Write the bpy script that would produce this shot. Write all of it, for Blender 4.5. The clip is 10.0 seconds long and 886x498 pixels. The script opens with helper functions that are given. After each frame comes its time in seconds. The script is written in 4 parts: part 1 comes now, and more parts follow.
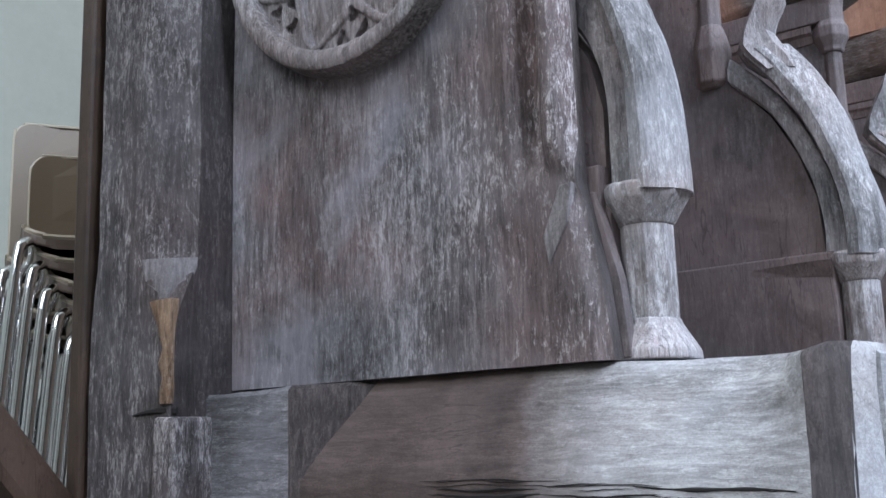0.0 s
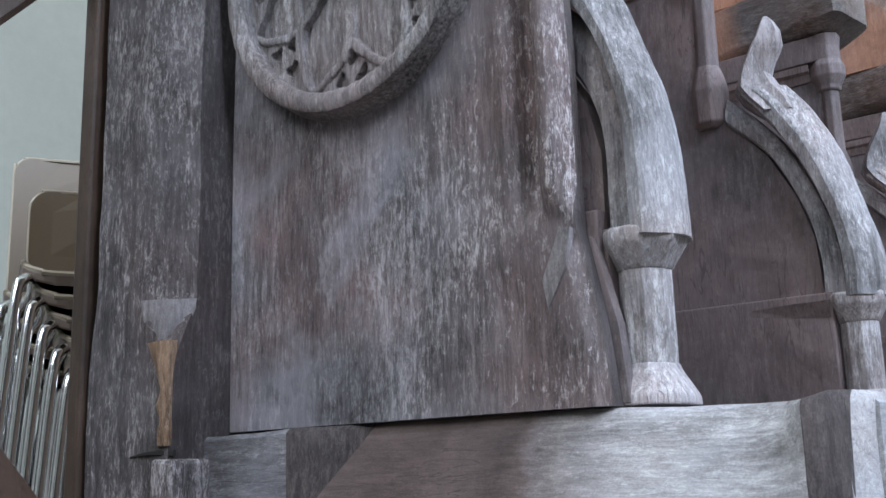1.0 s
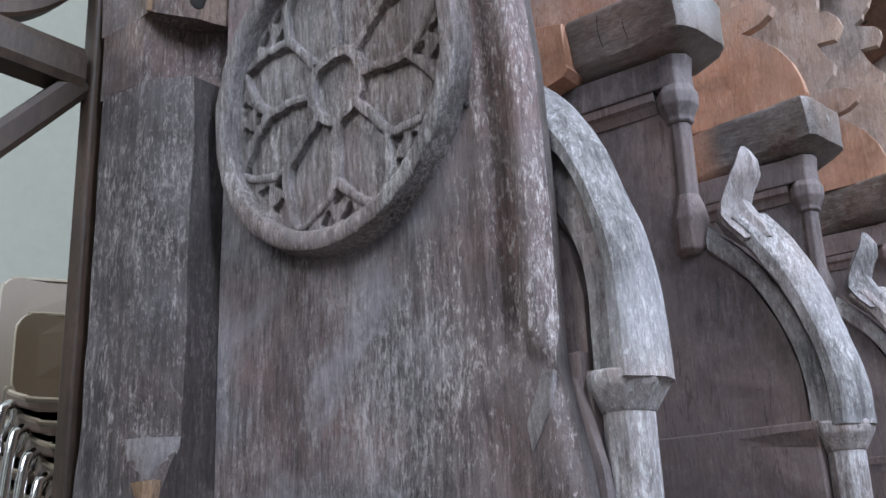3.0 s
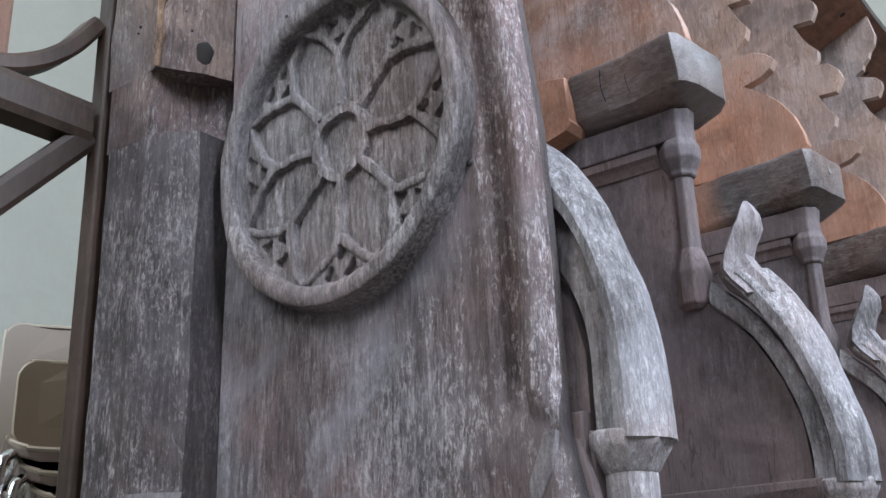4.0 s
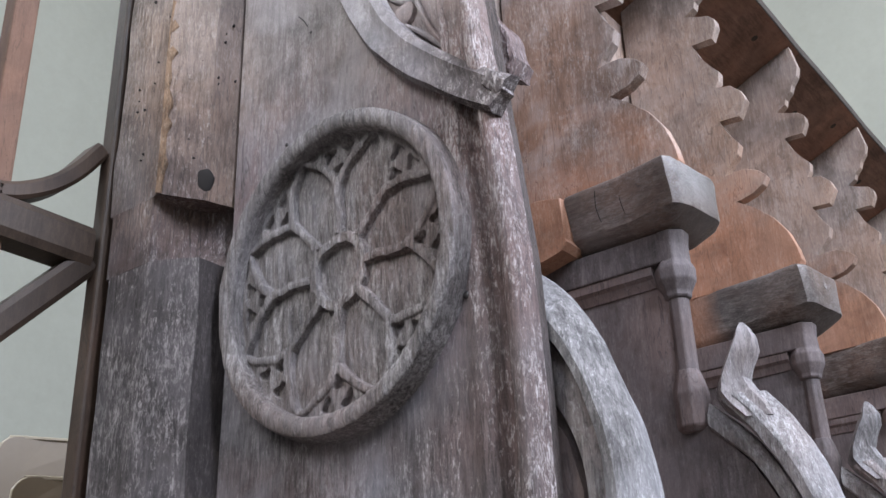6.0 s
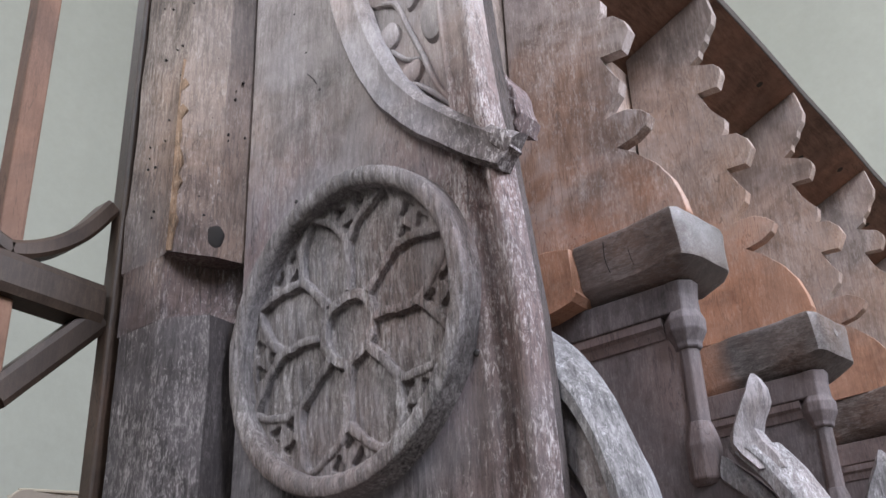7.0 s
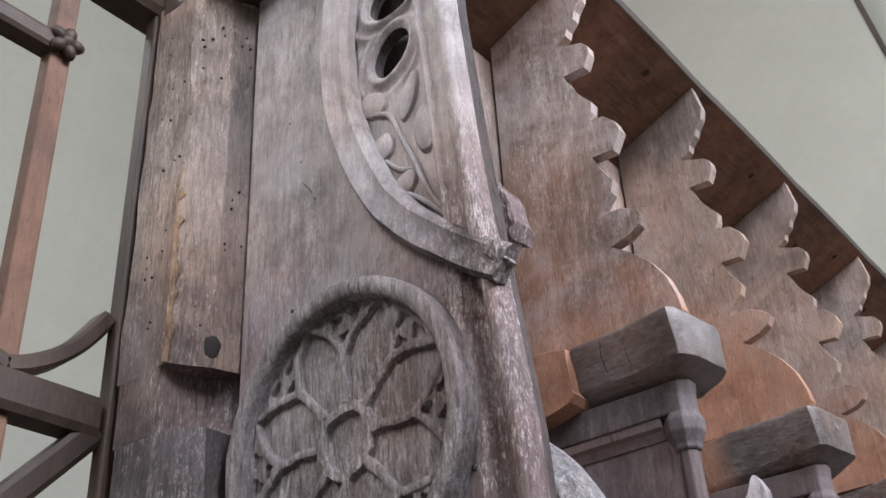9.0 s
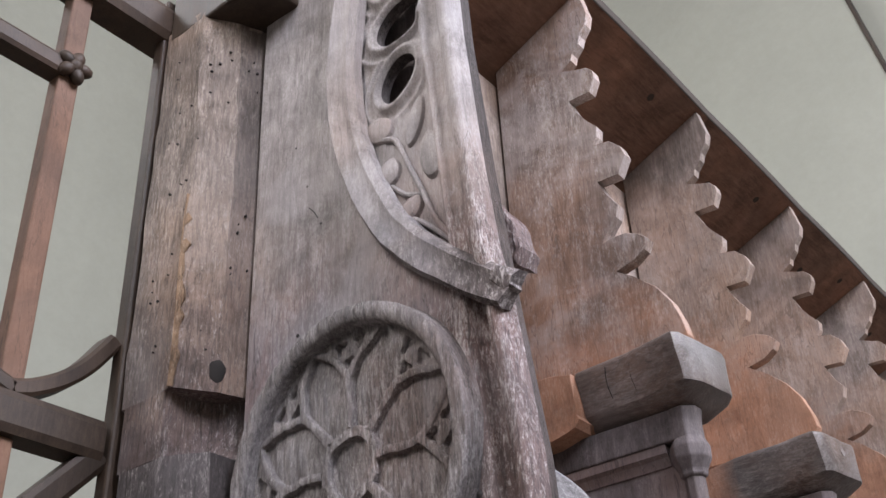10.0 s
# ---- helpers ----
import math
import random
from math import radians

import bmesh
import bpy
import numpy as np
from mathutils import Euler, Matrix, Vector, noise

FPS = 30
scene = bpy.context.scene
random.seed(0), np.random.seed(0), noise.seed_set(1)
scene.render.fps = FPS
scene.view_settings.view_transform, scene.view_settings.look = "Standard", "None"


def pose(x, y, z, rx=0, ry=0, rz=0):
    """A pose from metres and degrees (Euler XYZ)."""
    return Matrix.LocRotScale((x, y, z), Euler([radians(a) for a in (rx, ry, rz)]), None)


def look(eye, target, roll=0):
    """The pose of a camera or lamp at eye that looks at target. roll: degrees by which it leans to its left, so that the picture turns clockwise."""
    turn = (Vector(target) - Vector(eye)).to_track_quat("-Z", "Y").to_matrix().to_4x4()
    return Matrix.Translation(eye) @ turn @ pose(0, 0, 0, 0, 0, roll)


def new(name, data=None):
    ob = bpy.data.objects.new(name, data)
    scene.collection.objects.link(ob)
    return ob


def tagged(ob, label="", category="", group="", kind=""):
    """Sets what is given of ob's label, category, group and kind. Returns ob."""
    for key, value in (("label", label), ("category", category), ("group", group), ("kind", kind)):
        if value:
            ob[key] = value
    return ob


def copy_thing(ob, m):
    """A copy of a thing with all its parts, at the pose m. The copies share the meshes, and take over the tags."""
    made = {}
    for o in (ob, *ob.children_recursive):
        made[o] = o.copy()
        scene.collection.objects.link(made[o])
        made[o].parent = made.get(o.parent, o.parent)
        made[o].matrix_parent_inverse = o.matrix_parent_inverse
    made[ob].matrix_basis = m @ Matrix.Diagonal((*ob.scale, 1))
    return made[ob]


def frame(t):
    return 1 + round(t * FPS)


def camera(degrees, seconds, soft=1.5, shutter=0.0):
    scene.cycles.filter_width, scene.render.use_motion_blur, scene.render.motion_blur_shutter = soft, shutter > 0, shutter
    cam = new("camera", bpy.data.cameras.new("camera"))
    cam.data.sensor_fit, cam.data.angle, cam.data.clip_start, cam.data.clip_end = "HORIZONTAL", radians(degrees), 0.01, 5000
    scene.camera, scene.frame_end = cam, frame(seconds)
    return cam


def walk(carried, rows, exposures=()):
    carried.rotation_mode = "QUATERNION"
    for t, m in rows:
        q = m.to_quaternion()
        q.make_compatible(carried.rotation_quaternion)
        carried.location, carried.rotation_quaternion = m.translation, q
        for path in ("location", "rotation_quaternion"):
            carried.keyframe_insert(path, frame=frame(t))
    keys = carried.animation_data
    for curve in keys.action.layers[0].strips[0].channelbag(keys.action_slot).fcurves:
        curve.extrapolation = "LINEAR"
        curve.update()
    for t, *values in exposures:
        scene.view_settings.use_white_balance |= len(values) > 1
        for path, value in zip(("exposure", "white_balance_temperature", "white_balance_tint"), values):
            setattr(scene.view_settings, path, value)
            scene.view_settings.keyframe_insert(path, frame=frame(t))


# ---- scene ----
cam = camera(45.1, 10.0)
PATH = [
    (0, (0.2, 0.33, 0.637), (-1.024, 1.869, 1.004), -1.6),
    (0.5, (0.201, 0.329, 0.643), (-1.018, 1.867, 1.027), -1.7),
    (1, (0.203, 0.327, 0.652), (-1.011, 1.859, 1.073), -1.5),
    (1.5, (0.208, 0.325, 0.662), (-0.997, 1.851, 1.13), -1.6),
    (2, (0.21, 0.32, 0.67), (-0.989, 1.837, 1.181), -1.7),
    (2.5, (0.214, 0.318, 0.681), (-0.976, 1.83, 1.226), -1.7),
    (3, (0.221, 0.315, 0.693), (-0.943, 1.826, 1.295), -2.1),
    (4.5, (0.231, 0.304, 0.718), (-0.913, 1.779, 1.435), -1.5),
    (5, (0.237, 0.298, 0.732), (-0.891, 1.761, 1.499), -1.3),
    (5.5, (0.242, 0.295, 0.739), (-0.87, 1.749, 1.545), -1.6),
    (7, (0.252, 0.281, 0.762), (-0.84, 1.686, 1.674), -2.3),
    (7.5, (0.255, 0.276, 0.77), (-0.827, 1.668, 1.714), -2.4),
    (8, (0.258, 0.272, 0.775), (-0.818, 1.648, 1.751), -2.5),
    (8.5, (0.263, 0.269, 0.784), (-0.796, 1.633, 1.793), -2.8),
    (9, (0.269, 0.266, 0.792), (-0.767, 1.619, 1.838), -3.4),
    (9.5, (0.271, 0.261, 0.794), (-0.756, 1.602, 1.866), -3.4),
    (10, (0.271, 0.261, 0.797), (-0.757, 1.594, 1.876), -3.1),
]
EXPOSURES = [(0.0, 0.45, 5900, 5), (3.0, 0.47, 6050, 6), (5.0, 0.48, 6250, 8), (7.5, 0.38, 6600, 11), (10.0, 0.33, 6850, 13)]
walk(cam, [(t, look(eye, target, roll)) for t, eye, target, roll in PATH], EXPOSURES)

# ---- world and light ----
FLOOR, TOP = 0.30, 10.2
world = bpy.data.worlds.new("sky")
scene.world = world
world.use_nodes = True
_nt = world.node_tree
_sky = _nt.nodes.new("ShaderNodeTexSky")
_sky.sky_type = "NISHITA"
_sky.sun_disc = False
_sky.sun_elevation, _sky.sun_rotation = radians(35), radians(120)
_nt.links.new(_sky.outputs[0], _nt.nodes["Background"].inputs[0])
_nt.nodes["Background"].inputs[1].default_value = 0.12


def window_light(name, at, target, width, height, power, color):
    lamp = bpy.data.lights.new(name, "AREA")
    lamp.shape, lamp.size, lamp.size_y = "RECTANGLE", width, height
    lamp.energy, lamp.color = power, color
    ob = new(name, lamp)
    ob.matrix_world = look(at, target)
    return ob


SKYBLUE = (0.84, 0.91, 1.08)
for n, yy in enumerate((-0.6, 2.6, 5.6)):
    window_light("window_daylight", (4.93, yy, 6.2), (0.0, yy, 2.4), 1.3, 3.1, (470, 590, 70)[n], SKYBLUE)
window_light("window_daylight", (-0.9, -4.93, 6.1), (-0.9, 0.0, 2.4), 1.6, 3.3, 235, (1.0, 0.97, 0.95))
window_light("window_daylight", (2.4, -4.93, 6.1), (2.4, 0.0, 2.4), 1.6, 3.3, 130, SKYBLUE)
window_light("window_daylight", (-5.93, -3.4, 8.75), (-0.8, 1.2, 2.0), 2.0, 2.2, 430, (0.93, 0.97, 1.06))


# ---- materials ----
def ramp(nt, fac, stops):
    r = nt.nodes.new("ShaderNodeValToRGB")
    els = r.color_ramp.elements
    while len(els) < len(stops):
        els.new(0.5)
    for e, (p, c) in zip(els, stops):
        e.position = p
        e.color = (*c, 1) if len(c) == 3 else c
    nt.links.new(fac, r.inputs[0])
    return r.outputs[0]


def grey(v):
    return (v, v, v)


def mix(nt, a, b, fac, mode="MIX"):
    m = nt.nodes.new("ShaderNodeMix")
    m.data_type, m.blend_type = "RGBA", mode
    for sock, val in ((m.inputs[0], fac), (m.inputs[6], a), (m.inputs[7], b)):
        if isinstance(val, (int, float)):
            sock.default_value = val
        elif isinstance(val, tuple):
            sock.default_value = (*val, 1)
        else:
            nt.links.new(val, sock)
    return m.outputs[2]


def math_node(nt, op, a, b=0.0):
    m = nt.nodes.new("ShaderNodeMath")
    m.operation = op
    for sock, val in zip(m.inputs, (a, b)):
        if isinstance(val, (int, float)):
            sock.default_value = val
        else:
            nt.links.new(val, sock)
    return m.outputs[0]


def noise_node(nt, vec, scale, detail=6, rough=0.6, distort=0.0):
    n = nt.nodes.new("ShaderNodeTexNoise")
    n.inputs["Scale"].default_value = scale
    n.inputs["Detail"].default_value = detail
    n.inputs["Roughness"].default_value = rough
    n.inputs["Distortion"].default_value = distort
    nt.links.new(vec, n.inputs["Vector"])
    return n.outputs[0]


def coords(nt, stretch=(1, 1, 1), jitter=True):
    tc = nt.nodes.new("ShaderNodeTexCoord")
    out = tc.outputs["Object"]
    if jitter:
        info = nt.nodes.new("ShaderNodeObjectInfo")
        add = nt.nodes.new("ShaderNodeVectorMath")
        add.operation = "MULTIPLY_ADD"
        comb = nt.nodes.new("ShaderNodeCombineXYZ")
        for s in range(3):
            nt.links.new(info.outputs["Random"], comb.inputs[s])
        nt.links.new(comb.outputs[0], add.inputs[0])
        add.inputs[1].default_value = (7.3, 4.1, 9.7)
        nt.links.new(out, add.inputs[2])
        out = add.outputs[0]
    mp = nt.nodes.new("ShaderNodeMapping")
    mp.inputs["Scale"].default_value = stretch
    nt.links.new(out, mp.inputs[0])
    return out, mp.outputs[0]


def oak(name, dark, light, fleck, fleck_amount=0.5, grain="z", warm=None, rough=0.72, bump=0.5, gloss=0.3, veil=0.25):
    """Old oak: long grain, worn pale flecks along it, warm patches, fine cracks."""
    mat = bpy.data.materials.new(name)
    mat.use_nodes = True
    nt = mat.node_tree
    bsdf = nt.nodes["Principled BSDF"]
    long = {"x": (0.13, 1, 1), "y": (1, 0.13, 1), "z": (1, 1, 0.13)}[grain]
    raw, vec = coords(nt, long)
    fine = noise_node(nt, vec, 120, 9, 0.75, 0.6)
    mid = noise_node(nt, vec, 26, 6, 0.65, 0.8)
    patch = noise_node(nt, raw, 4.2, 4, 0.55, 0.4)
    patch_b = noise_node(nt, raw, 2.3, 3, 0.5)
    speck = noise_node(nt, coords(nt, tuple(0.12 + 0.88 * c for c in long))[1], 300, 7, 0.85, 0.7)
    grit = noise_node(nt, raw, 420, 4, 0.7)
    base = ramp(nt, fine, [(0.30, tuple(c * 0.35 for c in dark)), (0.47, dark), (0.64, light)])
    broad = ramp(nt, mid, [(0.33, tuple(c * 0.8 for c in dark)), (0.68, light)])
    col = mix(nt, base, broad, 0.42)
    col = mix(nt, col, ramp(nt, grit, [(0.34, grey(0.45)), (0.60, grey(1.0))]), 0.55, "MULTIPLY")
    if warm:
        col = mix(nt, col, warm, math_node(nt, "MULTIPLY", ramp(nt, patch_b, [(0.44, grey(0)), (0.60, grey(1))]), 0.62))
    area = ramp(nt, patch, [(0.36, grey(0.0)), (0.62, grey(1))])
    chips = noise_node(nt, coords(nt, tuple(0.35 + 0.65 * c for c in long))[1], 125, 6, 0.75, 0.8)
    worn = math_node(nt, "ADD", math_node(nt, "MULTIPLY", speck, 0.55), math_node(nt, "MULTIPLY", chips, 0.45))
    worn = math_node(nt, "ADD", worn, math_node(nt, "MULTIPLY", patch, 0.24))
    worn = math_node(nt, "ADD", worn, math_node(nt, "MULTIPLY", mid, 0.26))
    worn = math_node(nt, "MULTIPLY", worn, 0.5)
    f = ramp(nt, worn, [(0.380, grey(0)), (0.400, grey(0.42)), (0.434, grey(1))])
    col = mix(nt, col, fleck, math_node(nt, "MULTIPLY", f, fleck_amount * 0.72))
    # open pores and dark drying lines along the grain
    pores = ramp(nt, noise_node(nt, vec, 190, 8, 0.8, 0.4), [(0.40, grey(0.22)), (0.50, grey(0.85)), (0.58, grey(1.0))])
    col = mix(nt, col, pores, 0.8 * min(1.0, bump), "MULTIPLY")
    nicks = ramp(nt, noise_node(nt, raw, 240, 6, 0.85, 1.0), [(0.36, grey(0.30)), (0.46, grey(1.0))])
    col = mix(nt, col, nicks, 0.65 * min(1.0, bump), "MULTIPLY")
    # darker smooth patches between the worn ones
    dull = ramp(nt, noise_node(nt, raw, 7.5, 5, 0.65, 0.9), [(0.38, grey(0.55)), (0.60, grey(1.0))])
    col = mix(nt, col, dull, 0.8, "MULTIPLY")
    # soft dusty veil in broad patches
    col = mix(nt, col, tuple(0.95 * c * k for c, k in zip(light, (0.97, 1.0, 1.06))), math_node(nt, "MULTIPLY", ramp(nt, noise_node(nt, raw, 5.5, 4, 0.6, 0.7), [(0.44, grey(0)), (0.60, grey(1))]), veil))
    crack = ramp(nt, noise_node(nt, vec, 42, 3, 0.5, 1.2), [(0.485, grey(0)), (0.497, grey(1)), (0.503, grey(1)), (0.515, grey(0))])
    crack = math_node(nt, "MULTIPLY", crack, ramp(nt, patch_b, [(0.45, grey(0)), (0.6, grey(0.5))]))
    col = mix(nt, col, tuple(c * 0.3 for c in dark), crack)
    nt.links.new(col, bsdf.inputs["Base Color"])
    r = nt.nodes.new("ShaderNodeMapRange")
    r.inputs[3].default_value, r.inputs[4].default_value = rough - 0.12, rough + 0.12
    nt.links.new(mid, r.inputs[0])
    nt.links.new(r.outputs[0], bsdf.inputs["Roughness"])
    bsdf.inputs["Specular IOR Level"].default_value = gloss
    h = math_node(nt, "ADD", math_node(nt, "MULTIPLY", fine, 0.6), math_node(nt, "MULTIPLY", f, 0.10))
    h = math_node(nt, "SUBTRACT", h, math_node(nt, "MULTIPLY", crack, 0.5))
    b = nt.nodes.new("ShaderNodeBump")
    b.inputs["Strength"].default_value, b.inputs["Distance"].default_value = bump, 0.004
    nt.links.new(h, b.inputs["Height"])
    nt.links.new(b.outputs[0], bsdf.inputs["Normal"])
    return mat


def blended(name, one, two, axis, lo, hi, wobble=0.10):
    """One wood passing into another along an axis, with an uneven, grain-drawn border."""
    mat = one.copy()
    mat.name = name
    nt = mat.node_tree
    first = nt.nodes["Principled BSDF"].inputs["Base Color"].links[0].from_socket
    made = {}
    for n in two.node_tree.nodes:
        if n.type in {"OUTPUT_MATERIAL", "BSDF_PRINCIPLED", "BUMP"}:
            continue
        c = nt.nodes.new(n.bl_idname)
        made[n] = c
        if n.type == "VALTORGB":
            els = c.color_ramp.elements
            while len(els) < len(n.color_ramp.elements):
                els.new(0.5)
            for a, b2 in zip(els, n.color_ramp.elements):
                a.position, a.color = b2.position, b2.color
        elif n.type == "MIX":
            c.data_type, c.blend_type = n.data_type, n.blend_type
        elif n.type in {"MATH", "VECT_MATH"}:
            c.operation = n.operation
        for k, sock in enumerate(n.inputs):
            if not sock.is_linked and sock.type in {"VALUE", "VECTOR", "RGBA"}:
                c.inputs[k].default_value = sock.default_value
    for l in two.node_tree.links:
        if l.from_node in made and l.to_node in made:
            a = list(l.from_node.outputs).index(l.from_socket)
            k = list(l.to_node.inputs).index(l.to_socket)
            nt.links.new(made[l.from_node].outputs[a], made[l.to_node].inputs[k])
    link = two.node_tree.nodes["Principled BSDF"].inputs["Base Color"].links[0]
    second = made[link.from_node].outputs[list(link.from_node.outputs).index(link.from_socket)]
    raw, vec = coords(nt, (1, 1, 1), jitter=False)
    sep = nt.nodes.new("ShaderNodeSeparateXYZ")
    nt.links.new(raw, sep.inputs[0])
    n1 = noise_node(nt, raw, 9, 5, 0.7)
    pos = math_node(nt, "ADD", sep.outputs["XYZ".index(axis)], math_node(nt, "MULTIPLY", math_node(nt, "SUBTRACT", n1, 0.5), wobble * 2))
    mr = nt.nodes.new("ShaderNodeMapRange")
    mr.inputs[1].default_value, mr.inputs[2].default_value = lo, hi
    nt.links.new(pos, mr.inputs[0])
    nt.links.new(mix(nt, first, second, mr.outputs[0]), nt.nodes["Principled BSDF"].inputs["Base Color"])
    return mat


def plain(name, color, rough=0.5, metal=0.0, vary=0.15, scale=6.0, bump=0.1, stretch=(1, 1, 1)):
    mat = bpy.data.materials.new(name)
    mat.use_nodes = True
    nt = mat.node_tree
    bsdf = nt.nodes["Principled BSDF"]
    _, vec = coords(nt, stretch)
    big, small = noise_node(nt, vec, scale, 5, 0.6), noise_node(nt, vec, scale * 14, 5, 0.65)
    m = math_node(nt, "ADD", math_node(nt, "MULTIPLY", big, 0.6), math_node(nt, "MULTIPLY", small, 0.4))
    col = ramp(nt, m, [(0.3, tuple(c * (1 - vary) for c in color)), (0.7, tuple(min(1, c * (1 + vary)) for c in color))])
    nt.links.new(col, bsdf.inputs["Base Color"])
    bsdf.inputs["Roughness"].default_value, bsdf.inputs["Metallic"].default_value = rough, metal
    if bump:
        b = nt.nodes.new("ShaderNodeBump")
        b.inputs["Strength"].default_value, b.inputs["Distance"].default_value = bump, 0.003
        nt.links.new(small, b.inputs["Height"])
        nt.links.new(b.outputs[0], bsdf.inputs["Normal"])
    return mat


GREY_OAK = oak("weathered_grey_oak", (0.092, 0.083, 0.088), (0.315, 0.289, 0.301), (0.66, 0.62, 0.63), 0.62, warm=(0.33, 0.205, 0.188), bump=0.9, veil=0.45)
RONDEL_OAK = oak("dusty_carved_oak", (0.135, 0.116, 0.113), (0.40, 0.362, 0.358), (0.68, 0.64, 0.635), 0.65, warm=(0.29, 0.20, 0.178), bump=1.0, veil=0.22)
# smoother, paler oak, lightened further to carry the window sheen in its colour
SMOOTH_SHEEN_GREY = oak("smooth_grey_oak_with_sheen", (0.35, 0.31, 0.305), (0.55, 0.50, 0.49), (0.72, 0.68, 0.68), 0.4, warm=(0.44, 0.34, 0.30), bump=0.22, rough=0.30, gloss=0.8)
POST_OAK = oak("dark_post_oak", (0.062, 0.052, 0.052), (0.185, 0.160, 0.160), (0.62, 0.56, 0.55), 0.9, warm=(0.16, 0.105, 0.095), bump=0.9)
POST_TOP = oak("brown_post_oak", (0.160, 0.120, 0.100), (0.41, 0.330, 0.285), (0.64, 0.55, 0.49), 0.8, warm=(0.45, 0.30, 0.22), bump=0.9)
PALE_OAK = oak("bleached_oak", (0.17, 0.155, 0.156), (0.46, 0.435, 0.435), (0.80, 0.77, 0.77), 0.95, warm=(0.53, 0.425, 0.405), bump=0.8)
DULL_OAK = oak("dusty_worn_oak", (0.17, 0.148, 0.148), (0.33, 0.295, 0.295), (0.5, 0.46, 0.46), 0.5, bump=0.4)
SILL_OAK = oak("bleached_sill_oak", (0.27, 0.255, 0.255), (0.58, 0.56, 0.56), (0.78, 0.77, 0.77), 0.6, grain="x", warm=(0.45, 0.40, 0.385), bump=0.32)
SILL_STAIN = oak("brown_worn_sill_oak", (0.078, 0.054, 0.047), (0.135, 0.098, 0.087), (0.22, 0.18, 0.17), 0.2, grain="x", bump=0.25)
SILL_GREY = oak("grey_sill_oak", (0.115, 0.107, 0.112), (0.285, 0.27, 0.282), (0.55, 0.53, 0.545), 0.6, grain="x")
SAWN_SHADE_OAK = oak("rough_sawn_and_shade_oak", (0.055, 0.043, 0.041), (0.125, 0.10, 0.095), (0.24, 0.205, 0.195), 0.45, warm=(0.11, 0.075, 0.062), bump=0.9)
BOARD_OAK = oak("dark_board_oak", (0.104, 0.083, 0.081), (0.20, 0.163, 0.160), (0.32, 0.28, 0.28), 0.5, warm=(0.23, 0.16, 0.145), bump=0.3)
ELBOW_OAK = oak("grey_elbow_oak", (0.095, 0.084, 0.078), (0.235, 0.213, 0.203), (0.46, 0.43, 0.42), 0.5, grain="x", warm=(0.19, 0.105, 0.07), rough=0.34, gloss=0.7)
WING_OAK = oak("brown_wing_oak", (0.24, 0.183, 0.154), (0.45, 0.36, 0.312), (0.63, 0.545, 0.495), 0.55, warm=(0.46, 0.29, 0.205), bump=0.35, rough=0.55)
WING_PALE = oak("mottled_pale_wing_oak", (0.20, 0.148, 0.125), (0.53, 0.435, 0.39), (0.74, 0.66, 0.62), 0.9, warm=(0.43, 0.25, 0.17), bump=0.42, rough=0.55, veil=0.5)
NEW_OAK = oak("orange_repair_oak", (0.34, 0.175, 0.112), (0.49, 0.275, 0.185), (0.63, 0.45, 0.36), 0.45, warm=(0.48, 0.225, 0.13), bump=0.25, rough=0.5)
SOFFIT = oak("red_brown_soffit", (0.165, 0.086, 0.060), (0.30, 0.17, 0.118), (0.39, 0.26, 0.195), 0.3, grain="y", warm=(0.32, 0.155, 0.098), bump=0.15)
DARK_EDGE = plain("dark_edge_and_shadow_line", (0.04, 0.029, 0.022), 0.9, 0, 0.2)
SCREEN_PAINT = oak("dark_brown_screen_wood", (0.036, 0.022, 0.0145), (0.068, 0.044, 0.030), (0.13, 0.092, 0.068), 0.25, warm=(0.08, 0.046, 0.031), rough=0.55, bump=0.15)
MULLION = oak("red_brown_mullion", (0.14, 0.075, 0.05), (0.23, 0.135, 0.095), (0.3, 0.2, 0.15), 0.2, warm=(0.2, 0.1, 0.06), bump=0.15)
ELBOW_TURNED = blended("elbow_oak_with_orange_foot", NEW_OAK, ELBOW_OAK, "X", -0.70, -0.63, 0.04)
WING_MIX = blended("wing_oak_with_orange_foot", NEW_OAK, WING_OAK, "Z", 1.80, 2.02, 0.26)
WING_FIRST = blended("pale_wing_oak_with_orange_foot", NEW_OAK, WING_PALE, "Z", 1.62, 1.88, 0.34)
SILL_MID = blended("sill_oak_brown_to_bleached", SILL_STAIN, SILL_OAK, "X", -0.42, -0.30, 0.06)
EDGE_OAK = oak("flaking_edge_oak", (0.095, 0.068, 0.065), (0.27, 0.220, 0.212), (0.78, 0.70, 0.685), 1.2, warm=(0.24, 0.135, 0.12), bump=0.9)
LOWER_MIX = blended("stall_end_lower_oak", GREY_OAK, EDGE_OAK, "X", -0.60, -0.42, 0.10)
# upper end: smoother grey wood plus painted sheen
END_MIX = blended("stall_end_oak", LOWER_MIX, SMOOTH_SHEEN_GREY, "Z", 1.52, 1.80, 0.16)
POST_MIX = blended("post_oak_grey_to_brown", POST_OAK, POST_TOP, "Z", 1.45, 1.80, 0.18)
# post faces: shaded flanks and a lit, worn chamfer, painted into the wood colours
POST_SIDE = oak("shaded_side_oak", (0.040, 0.032, 0.031), (0.112, 0.092, 0.090), (0.40, 0.35, 0.34), 0.5, warm=(0.10, 0.066, 0.058), bump=0.7)
POST_FACE = blended("worn_pinkish_chamfer", POST_OAK, oak("lit_pinkish_worn_oak", (0.20, 0.150, 0.125), (0.50, 0.405, 0.35), (0.70, 0.61, 0.55), 0.8, warm=(0.52, 0.36, 0.27), bump=0.8), "Z", 1.50, 1.78, 0.16)
